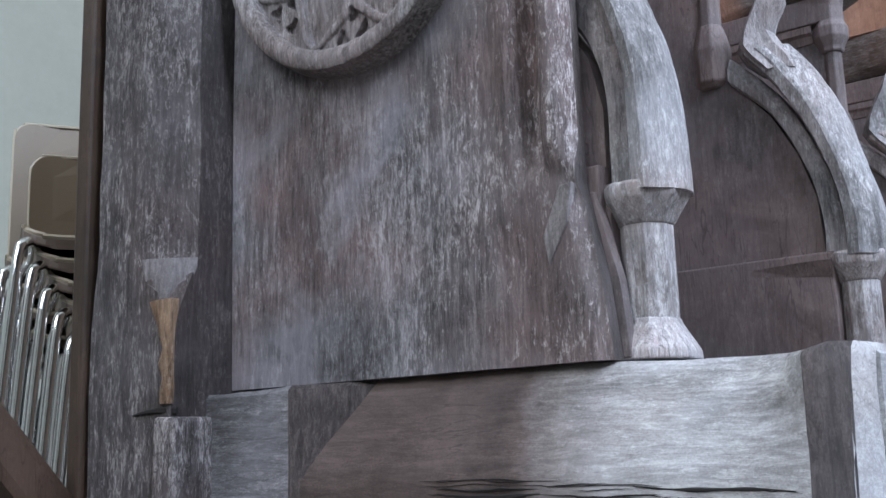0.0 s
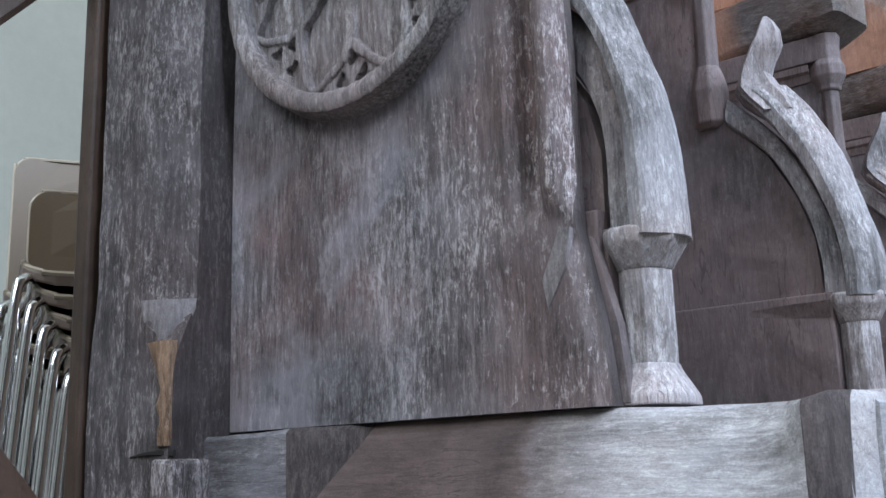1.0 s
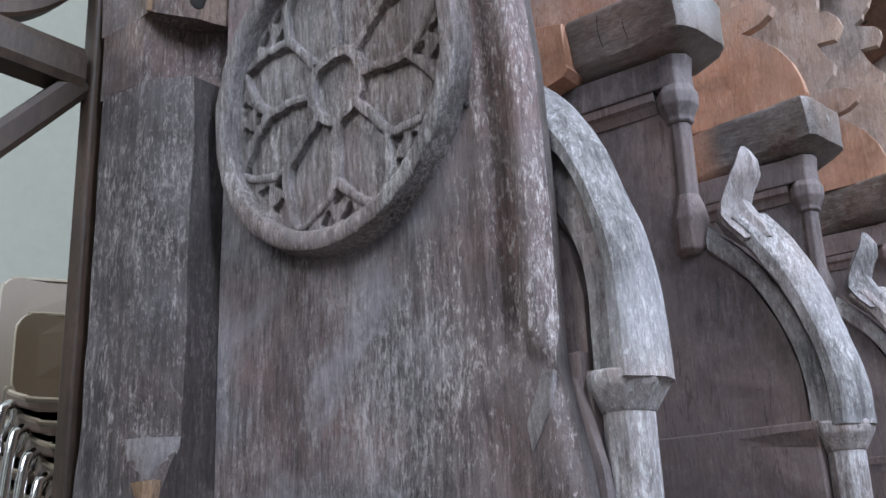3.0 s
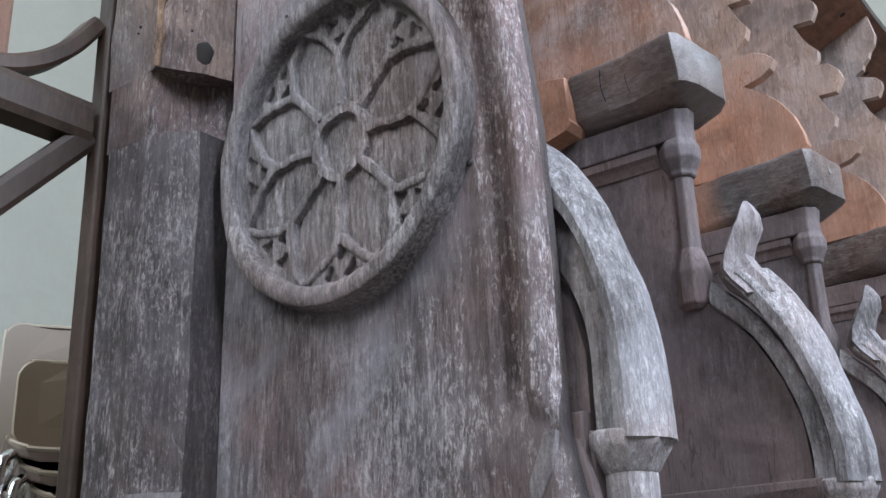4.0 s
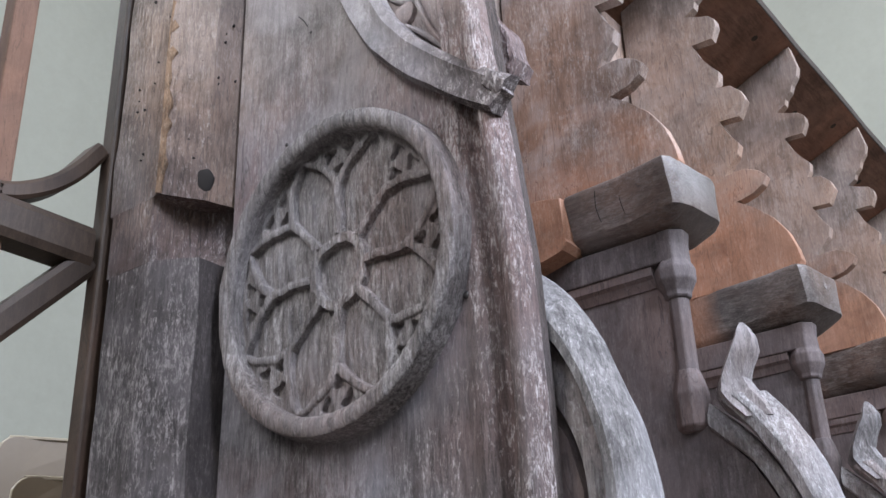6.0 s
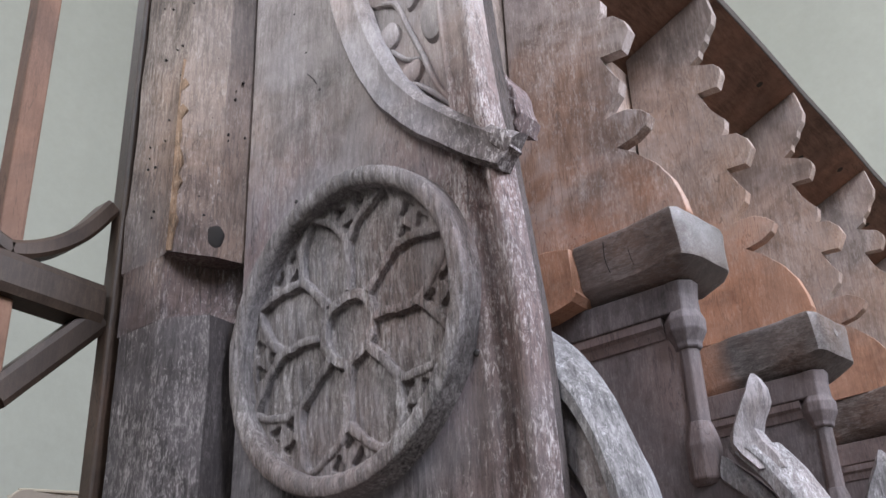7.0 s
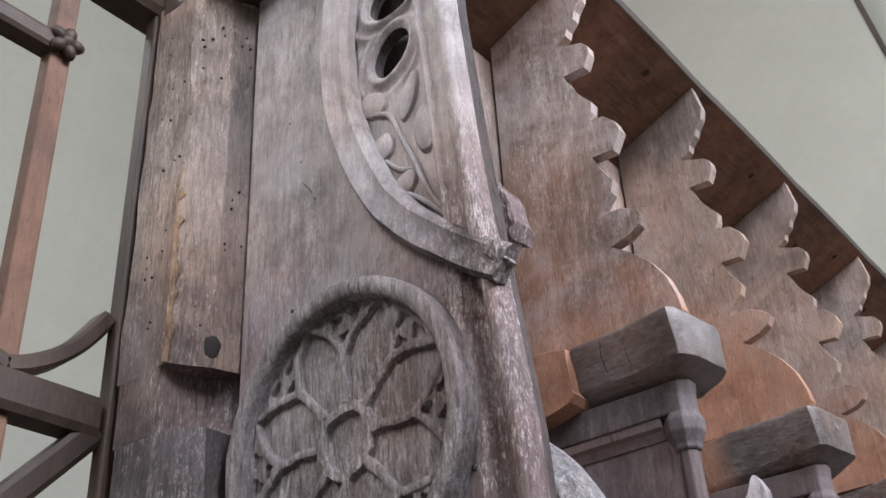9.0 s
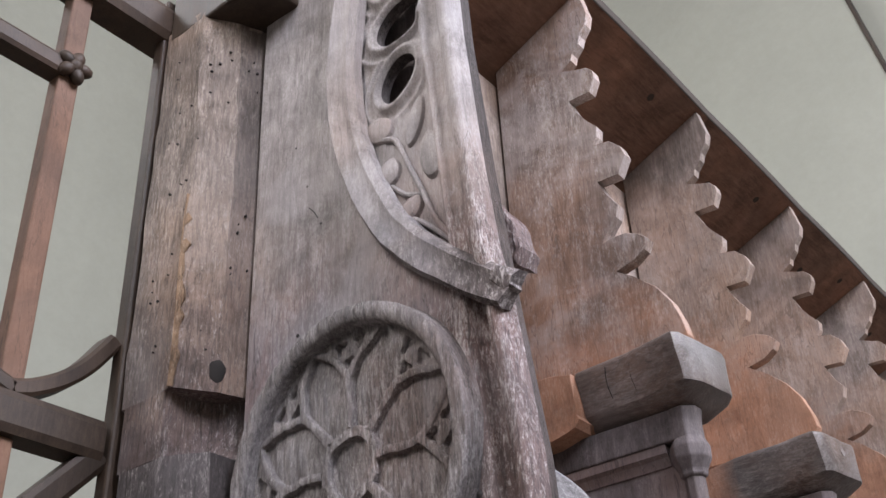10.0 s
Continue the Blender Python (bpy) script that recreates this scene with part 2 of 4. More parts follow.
POST_FLANK = oak("shaded_brown_flank_oak", (0.115, 0.088, 0.076), (0.29, 0.235, 0.21), (0.50, 0.43, 0.39), 0.55, warm=(0.26, 0.17, 0.13), bump=0.7)
FRESH = oak("splintered_fresh_oak", (0.20, 0.115, 0.068), (0.50, 0.33, 0.21), (0.66, 0.53, 0.42), 0.8, bump=1.0)
PLASTER = plain("pale_limewash_plaster", (0.285, 0.285, 0.243), 0.9, 0, 0.08, 1.1, 0.35)
CEIL = plain("white_ceiling_plaster", (0.74, 0.73, 0.68), 0.9, 0, 0.05, 1.2, 0.1)
STONE = plain("stone_floor", (0.11, 0.095, 0.082), 0.8, 0, 0.2, 2.0, 0.3)
PLY = plain("beige_chair_shell", (0.155, 0.118, 0.080), 0.5, 0, 0.06, 5, 0.05)
PLY_EDGE = plain("cream_shell_edge", (0.31, 0.265, 0.20), 0.5, 0, 0.05, 5, 0)
SEAT_DARK = plain("dark_brown_seat", (0.10, 0.07, 0.055), 0.5, 0, 0.1, 5, 0)
CHROME = plain("chrome_tube", (0.78, 0.78, 0.80), 0.12, 1.0, 0.03, 5, 0)
NAIL = plain("iron_nail", (0.05, 0.045, 0.045), 0.5, 0.6, 0.2, 8, 0)
HOLE = plain("dark_bored_hole", (0.012, 0.009, 0.008), 0.9, 0, 0.1, 8, 0)


# ---- builders ----
def thing(name, label, category, group="", kind="", at=(0, 0, 0)):
    ob = new(name)
    ob.location = at
    ob.empty_display_size = 0.05
    return tagged(ob, label, category, group, kind)


def finish(bm, name, mat, smooth=False):
    bmesh.ops.recalc_face_normals(bm, faces=bm.faces)
    me = bpy.data.meshes.new(name)
    bm.to_mesh(me)
    bm.free()
    me.materials.append(mat)
    if smooth:
        me.polygons.foreach_set("use_smooth", [True] * len(me.polygons))
        me.set_sharp_from_angle(angle=radians(40))
    return me


def part(name, bm, mat, parent, label="", smooth=False):
    ob = new(name, finish(bm, name, mat, smooth))
    ob.parent = parent
    return tagged(ob, label)


def whole(name, bm, mat, label, category, group="", kind="", smooth=False):
    return tagged(new(name, finish(bm, name, mat, smooth)), label, category, group, kind)


def box(x0, x1, y0, y1, z0, z1, bevel=0.004, seg=2, bm=None, wear=0.0):
    own = bmesh.new()
    bmesh.ops.create_cube(own, size=1.0)
    for v in own.verts:
        v.co = Vector(((x0 + x1) / 2 + v.co.x * (x1 - x0), (y0 + y1) / 2 + v.co.y * (y1 - y0), (z0 + z1) / 2 + v.co.z * (z1 - z0)))
    if bevel:
        bmesh.ops.bevel(own, geom=own.edges[:], offset=bevel, segments=seg, affect="EDGES", profile=0.5, clamp_overlap=True)
    if wear:
        roughen(own, wear)
    return join(bm, own)


def join(bm, own):
    if bm is None:
        return own
    me = bpy.data.meshes.new("tmp")
    own.to_mesh(me)
    own.free()
    bm.from_mesh(me)
    bpy.data.meshes.remove(me)
    return bm


def roughen(bm, amount, scale=18.0):
    for v in bm.verts:
        v.co += noise.noise_vector(v.co * scale) * amount


def prism(poly, y0, y1, bevel=0.004, bm=None, seg=2, plane="xz", wear=0.0):
    """A polygon in the x-z (or x-y, y-z) plane, given thickness along the third axis."""
    own = bmesh.new()
    put = {"xz": lambda a, b, d: (a, d, b), "xy": lambda a, b, d: (a, b, d), "yz": lambda a, b, d: (d, a, b)}[plane]
    va = [own.verts.new(put(a, b, y0)) for a, b in poly]
    vb = [own.verts.new(put(a, b, y1)) for a, b in poly]
    fa, fb = own.faces.new(va), own.faces.new(vb[::-1])
    n = len(poly)
    for i in range(n):
        own.faces.new((va[i], vb[i], vb[(i + 1) % n], va[(i + 1) % n]))
    if bevel:
        rim = list({e for f in (fa, fb) for e in f.edges})
        bmesh.ops.bevel(own, geom=rim, offset=bevel, segments=seg, affect="EDGES", profile=0.5, clamp_overlap=True)
    if wear:
        roughen(own, wear)
    return join(bm, own)


def loft(rings, closed=True, caps=True, bm=None):
    own = bmesh.new()
    rows = [[own.verts.new(p) for p in ring] for ring in rings]
    n = len(rings[0])
    for a, b in zip(rows, rows[1:]):
        for i in range(n if closed else n - 1):
            own.faces.new((a[i], a[(i + 1) % n], b[(i + 1) % n], b[i]))
    if caps:
        own.faces.new(rows[0][::-1])
        own.faces.new(rows[-1])
    return join(bm, own)


def lathe(profile, cx, cy, sides=8, turn=None, squash=1.0, bm=None):
    turn = math.pi / sides if turn is None else turn
    rings = []
    for r, z in profile:
        rings.append([(cx + r * math.cos(turn + 2 * math.pi * i / sides), cy + r * squash * math.sin(turn + 2 * math.pi * i / sides), z) for i in range(sides)])
    return loft(rings, bm=bm)


def smooth_line(pts, per=6):
    """Catmull-Rom through points of any dimension."""
    P = [Vector(p) for p in pts]
    P = [2 * P[0] - P[1]] + P + [2 * P[-1] - P[-2]]
    out = []
    for i in range(1, len(P) - 2):
        for k in range(per):
            t = k / per
            a, b, c, d = P[i - 1:i + 3]
            out.append(0.5 * ((2 * b) + (c - a) * t + (2 * a - 5 * b + 4 * c - d) * t * t + (3 * b - a - 3 * c + d) * t ** 3))
    out.append(P[-2])
    return out


def tube(pts, radius, sides=8, per=5, flat=1.0, bm=None, taper=None):
    line = smooth_line(pts, per)
    rings = []
    side = None
    for i, p in enumerate(line):
        d = (line[min(i + 1, len(line) - 1)] - line[max(i - 1, 0)]).normalized()
        if side is None:
            side = d.cross(Vector((0, 1, 0)))
            side = side.normalized() if side.length > 0.05 else Vector((1, 0, 0))
        side = (side - d * side.dot(d)).normalized()
        up = d.cross(side)
        r = radius * (taper(i / (len(line) - 1)) if taper else 1.0)
        rings.append([p + side * r * math.cos(2 * math.pi * k / sides) + up * r * flat * math.sin(2 * math.pi * k / sides) for k in range(sides)])
    return loft(rings, bm=bm)


def rib(inner, outer, yc, half, chamfer=0.35, per=6, bm=None):
    """A curved rib in the x-z plane between two edge lines, chamfered to eight sides."""
    a, b = smooth_line(inner, per), smooth_line(outer, per)
    rings = []
    for p, q in zip(a, b):
        u = q - p
        cz = chamfer * half
        prof = [(0.12, -half), (1 - chamfer, -half), (1.0, -half + cz), (1.0, half - cz), (1 - chamfer, half), (0.12, half), (0, half - cz * 0.6), (0, -half + cz * 0.6)]
        rings.append([(p.x + u.x * s, yc + d, p.y + u.y * s) for s, d in prof])
    return loft(rings, bm=bm)


def lens_leaf(cx, cz, y, rx, rz, turn, thick, bm=None, rows=5, seg=18):
    """A domed leaf lying on a face that looks towards -y."""
    own = bmesh.new()
    c, s = math.cos(turn), math.sin(turn)
    top = own.verts.new((cx, y - thick, cz))
    last = None
    for k in range(1, rows + 1):
        f = k / rows
        h = thick * math.sqrt(max(0.0, 1 - f ** 2.6))
        ring = []
        for i in range(seg):
            t = 2 * math.pi * i / seg
            point = 1 + 0.16 * max(0.0, math.cos(t)) ** 6
            a, b = rx * f * math.cos(t) * point, rz * f * math.sin(t)
            ring.append(own.verts.new((cx + a * c - b * s, y - h + (0.006 if k == rows else 0), cz + a * s + b * c)))
        for i in range(seg):
            j = (i + 1) % seg
            own.faces.new((top, ring[i], ring[j]) if last is None else (last[i], ring[i], ring[j], last[j]))
        last = ring
    return join(bm, own)


# ---- the room ----
def wall(name, bm, label):
    return whole(name, bm, PLASTER, label, "wall", kind="structure")


whole("floor", box(-6.2, 5.2, -5.2, 9.2, FLOOR - 0.2, FLOOR, 0), STONE, "worn grey stone floor of the church", "floor", kind="structure")
whole("ceiling", box(-6.2, 5.2, -5.2, 9.2, TOP, TOP + 0.2, 0), CEIL, "pale plastered ceiling", "ceiling", kind="structure")
b = prism([(-6.0, FLOOR), (-0.077, FLOOR), (-1.286, TOP), (-6.0, TOP)], 7.2, 7.4, 0)
wall("wall_north", b, "pale plaster wall ending at a sloping edge")
b = prism([(-0.377, FLOOR), (5.0, FLOOR), (5.0, TOP), (-1.586, TOP)], 7.41, 7.6, 0)
wall("wall_north_return", b, "pale plaster wall set back behind the sloping edge")
# dark strip added to draw the shadow line where the wall steps back
b = prism([(-0.082, FLOOR), (-0.055, FLOOR), (-1.264, TOP), (-1.291, TOP)], 7.19, 7.43, 0.002)
whole("trim", b, DARK_EDGE, "added dark strip that paints the shadow line along the sloping plaster edge", "trim", kind="structure")


def pierced(name, along, at0, at1, lo, hi, holes, z0, z1, label):
    """A wall that runs along one axis, with window openings through it."""
    bm = bmesh.new()
    spans, last = [], lo
    for a, c in holes:
        spans.append((last, a, FLOOR, TOP))
        spans += [(a, c, FLOOR, z0), (a, c, z1, TOP)]
        last = c
    spans.append((last, hi, FLOOR, TOP))
    for a, c, e, f in spans:
        if along == "y":
            box(at0, at1, a, c, e, f, 0, bm=bm)
        else:
            box(a, c, at0, at1, e, f, 0, bm=bm)
    wall(name, bm, label)


pierced("wall_east", "y", 5.0, 5.25, -5.2, 9.2, [(-1.25, 0.05), (1.95, 3.25), (4.95, 6.25)], 4.6, 7.8, "plaster wall pierced by tall windows")
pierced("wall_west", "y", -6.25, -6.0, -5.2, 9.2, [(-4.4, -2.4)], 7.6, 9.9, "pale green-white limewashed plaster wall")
pierced("wall_south", "x", -5.25, -5.0, -6.0, 5.0, [(-1.7, -0.1), (1.6, 3.2)], 4.4, 7.8, "plaster wall pierced by tall windows")

# ---- stall base ----
SP = 0.62
ROW = 7

plinth = whole("stall_plinth", box(-1.05, -0.14, 1.26, 1.26 + SP * ROW, FLOOR, 0.555, 0.006), STONE, "stone plinth under the row of stalls", "plinth", kind="structure")

sill = thing("sill_beam", "heavy bleached oak sill beam with a stopped chamfer under the stall end", "beam")
YF, ZT, ZB = 1.205, 0.716, 0.56
# beam along the stall end: full at both ends, chamfered between
def sill_ring(xt, xb, cut):
    """Section of the end beam; its top may lie further along than its foot."""
    top = YF + 0.050 * cut
    zc = ZT + 0.005 * math.sin(9 * xt)
    return [(xb, 1.34, ZB), (xt, 1.34, zc), (xt, top + 0.006, zc), (xt, top, zc - 0.006), (0.7 * xb + 0.3 * xt, YF + 0.017 * cut, 0.642), (xb, YF, 0.604), (xb, YF, ZB)]


def sill_piece(name, rings, mat, label=""):
    bm = loft(rings)
    bmesh.ops.subdivide_edges(bm, edges=[e for e in bm.edges if e.calc_length() > 0.03], cuts=2, use_grid_fill=True)
    roughen(bm, 0.0018, 22)
    return part(name, bm, mat, sill, label, smooth=True)


sill_piece("left_block", [sill_ring(x, x, 0) for x in (-0.945, -0.937, -0.88, -0.80, -0.735)], SILL_GREY, "grey unchamfered end of the beam")
sill_piece("sawn_stop", [sill_ring(-0.735, -0.735, 0), sill_ring(-0.690, -0.728, 0.5), sill_ring(-0.640, -0.715, 1)], SAWN_SHADE_OAK, "dark rough-sawn chamfer stop")
sill_piece("end_beam", [sill_ring(-0.640, -0.715, 1)] + [sill_ring(x, x, 1) for x in np.linspace(-0.60, -0.18, 12)] + [sill_ring(-0.150, -0.146, 0.8), sill_ring(-0.128, -0.122, 0.35)], SILL_MID, "chamfered face, brown passing into bleached grey")
def corner_ring(x, y):
    return [(x, 1.34, ZB), (x, 1.34, ZT), (x, y + 0.006, ZT), (x, y, ZT - 0.006), (x - 0.004, y - 0.01, 0.642), (x - 0.004, y - 0.014, 0.604), (x - 0.002, y - 0.014, ZB)]


sill_piece("sawn_corner", [sill_ring(-0.128, -0.122, 0.35), corner_ring(-0.106, 1.225), corner_ring(-0.090, 1.240)], SAWN_SHADE_OAK, "dark rough-sawn corner")
sill_piece("worn_corner", [corner_ring(-0.090, 1.240), corner_ring(-0.085, 1.250), corner_ring(-0.078, 1.264)], SILL_OAK, "bleached worn corner")
bm = bmesh.new()
rings = []
for y in np.linspace(1.266, 1.26 + SP * ROW, 42):
    zc = ZT - 0.002 + 0.003 * math.sin(5 * y)
    rings.append([(-0.13, y, ZB), (-0.13, y, zc), (-0.085, y, zc), (-0.077, y, zc - 0.008), (-0.077, y, ZB)])
bm = loft(rings)
roughen(bm, 0.002, 25)
part("front_beam", bm, oak("bleached_front_sill", (0.25, 0.24, 0.24), (0.50, 0.49, 0.49), (0.74, 0.73, 0.73), 0.7, grain="y"), sill, smooth=True)
part("lower_rail", box(-0.93, -0.085, 1.190, 1.33, 0.47, 0.574, 0.008, wear=0.002), SILL_OAK, sill, "split lower edge of the sill")
random.seed(21)
for k in range(20):
    x0 = -0.56 + 0.38 * random.random()
    x1 = min(-0.13, x0 + 0.06 + 0.14 * random.random())
    z = 0.580 + 0.0045 * (k % 7) + 0.002 * random.random()
    pts = [(x, YF - 0.0004 + (0.012 if z > 0.606 else 0.0), z + 0.0012 * math.sin(50 * x + k) + 0.0012 * (random.random() - 0.5)) for x in np.linspace(x0, x1, 12)]
    part("split", tube(pts, 0.0004 + 0.0012 * random.random() ** 3, 5, 2, 1.0, taper=lambda f: 0.15 + math.sin(math.pi * f)), HOLE, sill, "dark drying split")

for x0, x1, z, r in ((-0.345, -0.225, 0.586, 0.0034), (-0.50, -0.385, 0.590, 0.0028), (-0.285, -0.135, 0.600, 0.0017)):
    pts = [(x, YF - 0.0004, z + 0.0022 * math.sin(31 * x) - 0.05 * (x - x0) * (r < 0.002)) for x in np.linspace(x0, x1, 14)]
    part("split", tube(pts, r, 6, 2, 1.0, taper=lambda f: 0.2 + math.sin(math.pi * f) * (0.8 + 0.3 * math.sin(19 * f))), HOLE, sill, "wide dark drying split")

# ---- corner post ----
post = thing("corner_post", "old dark oak corner post with chamfered arris and broken stops", "post")
PX0, PXR, PY0, PYB = -1.062, -0.886, 1.150, 1.40


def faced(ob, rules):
    """Gives faces that turn further towards +x their own wood, with light and shade in its colour."""
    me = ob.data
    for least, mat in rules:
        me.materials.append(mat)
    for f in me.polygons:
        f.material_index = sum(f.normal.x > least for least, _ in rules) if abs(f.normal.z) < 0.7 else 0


def post_ring(z, ch, left=0.0, out=0.0):
    """Plan of the post; ch from 0 (square arris) to 1 (wide chamfer)."""
    ax, ay = PXR - 0.060 * ch, PY0 - out
    bx, by = PXR + out, PY0 + 0.004 + 0.036 * ch
    m1 = (ax + (bx - ax) * 0.3, ay + (by - ay) * 0.3)
    m2 = (ax + (bx - ax) * 0.7, ay + (by - ay) * 0.7)
    return [(PX0 - left, PYB, z), (PX0 - left, PY0 + 0.02, z), (PX0 - left + 0.015, PY0 - out, z), (ax - 0.02, ay, z), (ax, ay, z), (*m1, z), (*m2, z), (bx, by, z), (bx, PYB, z)]


rows = [(0.30, 0, 0.006), (0.62, 0, 0.01), (0.72, 0, 0.012), (0.80, 0.05, 0.014), (0.83, 0.35, 0.01), (0.885, 1, 0.0)]
rows += [(z, 1, 0) for z in np.linspace(0.92, 1.395, 14)]
bm = loft([post_ring(z, c, l) for z, c, l in rows])
bmesh.ops.subdivide_edges(bm, edges=[e for e in bm.edges if e.calc_length() > 0.04], cuts=1)
roughen(bm, 0.0022, 14)
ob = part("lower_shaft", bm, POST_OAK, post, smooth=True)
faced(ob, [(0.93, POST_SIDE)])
def neck_ring(z, deep):
    d = deep
    return [(PX0 - 0.006, PYB, z), (PX0 - 0.006, PY0 + 0.02, z), (PX0 + 0.008, PY0, z), (-0.975, PY0, z), (-0.957, PY0 + 0.001, z), (-0.944 - 0.010 * d, PY0 + 0.018 + 0.026 * d, z), (-0.918 - 0.018 * d, PY0 + 0.050 + 0.034 * d, z), (-0.892 - 0.006 * d, PY0 + 0.086 + 0.028 * d, z), (-0.888, PYB, z)]


def block_ring(z):
    w = 0.0016 * math.sin(17 * z) + 0.0012 * math.sin(41 * z)
    lean = 0.045 * max(0.0, z - 1.95) ** 1.3
    left = 0.012 + w
    return [(PX0 - left, PYB, z), (PX0 - left, PY0 + 0.02, z), (PX0 - left + 0.012, PY0, z), (-0.962 - lean, PY0, z), (-0.944 - lean, PY0 - 0.001 + w, z), (-0.938 - lean, PY0 + 0.003, z), (-0.924 - lean, PY0 + 0.025 + w, z), (-0.909 - lean, PY0 + 0.049, z), (-0.904 - lean, PY0 + 0.057 + w, z), (-0.899 - lean, PY0 + 0.074, z), (-0.892 - 0.7 * lean, PY0 + 0.096, z), (-0.888, PYB, z)]


part("neck", loft([neck_ring(z, d) for z, d in ((1.396, 0.0), (1.405, 0.6), (1.43, 1.1), (1.46, 1.2), (1.485, 1.2), (1.506, 1.1))]), POST_MIX, post, "paler recut neck of the post", smooth=True)
rings = [block_ring(z) for z in np.linspace(1.503, 2.30, 26)]
bm = loft(rings)
bmesh.ops.subdivide_edges(bm, edges=[e for e in bm.edges if e.calc_length() > 0.04], cuts=1)
roughen(bm, 0.0025, 16)
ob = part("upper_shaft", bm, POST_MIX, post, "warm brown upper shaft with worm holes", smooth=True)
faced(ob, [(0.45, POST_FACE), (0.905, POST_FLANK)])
bm = bmesh.new()
bmesh.ops.create_uvsphere(bm, u_segments=18, v_segments=12, radius=0.0135, matrix=Matrix.Translation((-0.9065, PY0 + 0.0555, 1.537)) @ Matrix.Rotation(radians(-30), 4, "Z") @ Matrix.Diagonal((0.30, 1.0, 1.5, 1)))
roughen(bm, 0.0022, 70)
part("peg_hole", bm, HOLE, post, "dark bored peg hole through the arris", smooth=True)
random.seed(4)
bm = bmesh.new()
for k in range(46):
    z = 1.56 + 0.66 * random.random()
    if random.random() < 0.7:
        wx = PX0 + 0.04 + 0.108 * random.random()
        p = Vector((wx, PY0 - 0.0008 if wx < -0.945 else PY0 + (wx + 0.944) * 1.45, z))
        n = Vector((0, -1, 0))
    else:
        f = random.random()
        p = Vector((-0.903 + 0.018 * f, PY0 + 0.058 + 0.034 * f, z))
        n = Vector((0.88, -0.47, 0))
    r = 0.0012 + 0.0016 * random.random()
    bmesh.ops.create_cone(bm, segments=8, radius1=r, radius2=r * 0.8, depth=0.004, cap_ends=True, matrix=Matrix.Translation(p) @ n.to_track_quat("Z", "Y").to_matrix().to_4x4())
tagged(part("worm_hole_scatter", bm, HOLE, post, "tiny dark worm holes"), kind="stuff")
random.seed(31)
strip_rings = []
for z in np.linspace(1.505, 1.86, 22):
    w = 0.006 + 0.012 * random.random() ** 2 - 0.006 * max(0.0, (z - 1.66) / 0.20)
    x = -0.947 + 0.003 * math.sin(13 * z) + 0.04 * max(0.0, z - 1.62) ** 1.5
    strip_rings.append([(x - w * 0.5, PY0 - 0.001, z), (x, PY0 - 0.0060, z), (x + w * 0.9, PY0 - 0.0020 + 0.3 * w, z), (x + w * 0.6, PY0 + 0.012, z)])
part("worn_strip", loft(strip_rings), FRESH, post, "pale orange wood where the arris has split away")
# stop facet and the splintered scar under it
cup = []
for f, z in ((0.0, 0.886), (0.02, 0.872), (0.10, 0.856), (0.22, 0.840), (0.34, 0.828), (0.44, 0.820)):
    a, c = Vector((PXR - 0.058, PY0 - 0.004, z)), Vector((PXR + 0.004, PY0 + 0.036, z))
    l, r = a.lerp(c, f * 0.75), a.lerp(c, 1 - f)
    bulge = Vector((0.012, -0.016, 0)) * (1 - f) * (0.886 - z) / 0.066
    cup.append([l, l.lerp(r, 0.33) + bulge + Vector((0.003, -0.003, 0)), l.lerp(r, 0.66) + bulge + Vector((0.003, -0.003, 0)), r, l.lerp(r, 0.5) + Vector((-0.02, 0.02, 0))])
part("chamfer_stop", loft(cup), DULL_OAK, post, "pale worn chamfer stop", smooth=True)
scar = []
random.seed(11)
for z, w, sx in ((0.700, 0.007, -0.002), (0.715, 0.011, 0.0), (0.732, 0.009, 0.003), (0.75, 0.012, -0.002), (0.768, 0.008, 0.001), (0.785, 0.012, 0.0), (0.80, 0.014, -0.003), (0.815, 0.021, -0.006), (0.830, 0.026, -0.009)):
    c = PXR - 0.010 + sx
    j = lambda: 0.003 * (random.random() - 0.5)
    scar.append([(c - w + j(), PY0 - 0.001, z), (c - 0.3 * w, PY0 - 0.005 + j(), z), (PXR + 0.003, PY0 - 0.003 + j(), z), (PXR + 0.003, PY0 + 0.35 * w + j(), z), (c, PY0 + 0.012, z)])
part("splintered_scar", loft(scar), FRESH, post, "orange freshly splintered wood")
pts = [(-0.96, PY0 - 0.001, 0.688), (-0.92, PY0 - 0.002, 0.692), (-0.88, PY0 + 0.006, 0.691)]
part("split", tube(pts, 0.004, 6, 4, 0.6, taper=lambda f: 0.3 + f), HOLE, post, "dark open split")
part("post_tenon_block", box(PXR - 0.03, PXR + 0.012, PY0 - 0.004, 1.25, 0.42, 0.684, 0.006, wear=0.003), POST_OAK, post)

# ---- stall end ----
end = thing("stall_end", "tall weathered oak stall end carved with a wheel rondel", "stall end")
YP = 1.245
EZ = [0.716, 0.80, 0.86, 0.905, 1.10, 1.26, 1.47, 1.69, 1.96, 2.45]
EX = [-0.324, -0.334, -0.346, -0.356, -0.358, -0.364, -0.387, -0.408, -0.429, -0.444]
RIDGE = smooth_line([(-0.372, 1.480), (-0.43, 1.522), (-0.54, 1.625), (-0.607, 1.735), (-0.655, 1.880), (-0.668, 2.03), (-0.650, 2.20), (-0.60, 2.38), (-0.54, 2.50)], 10)
RZ, RX = [p.y for p in RIDGE], [p.x for p in RIDGE]


def step(a, b, v):
    t = np.clip((v - a) / (b - a), 0, 1)
    return t * t * (3 - 2 * t)


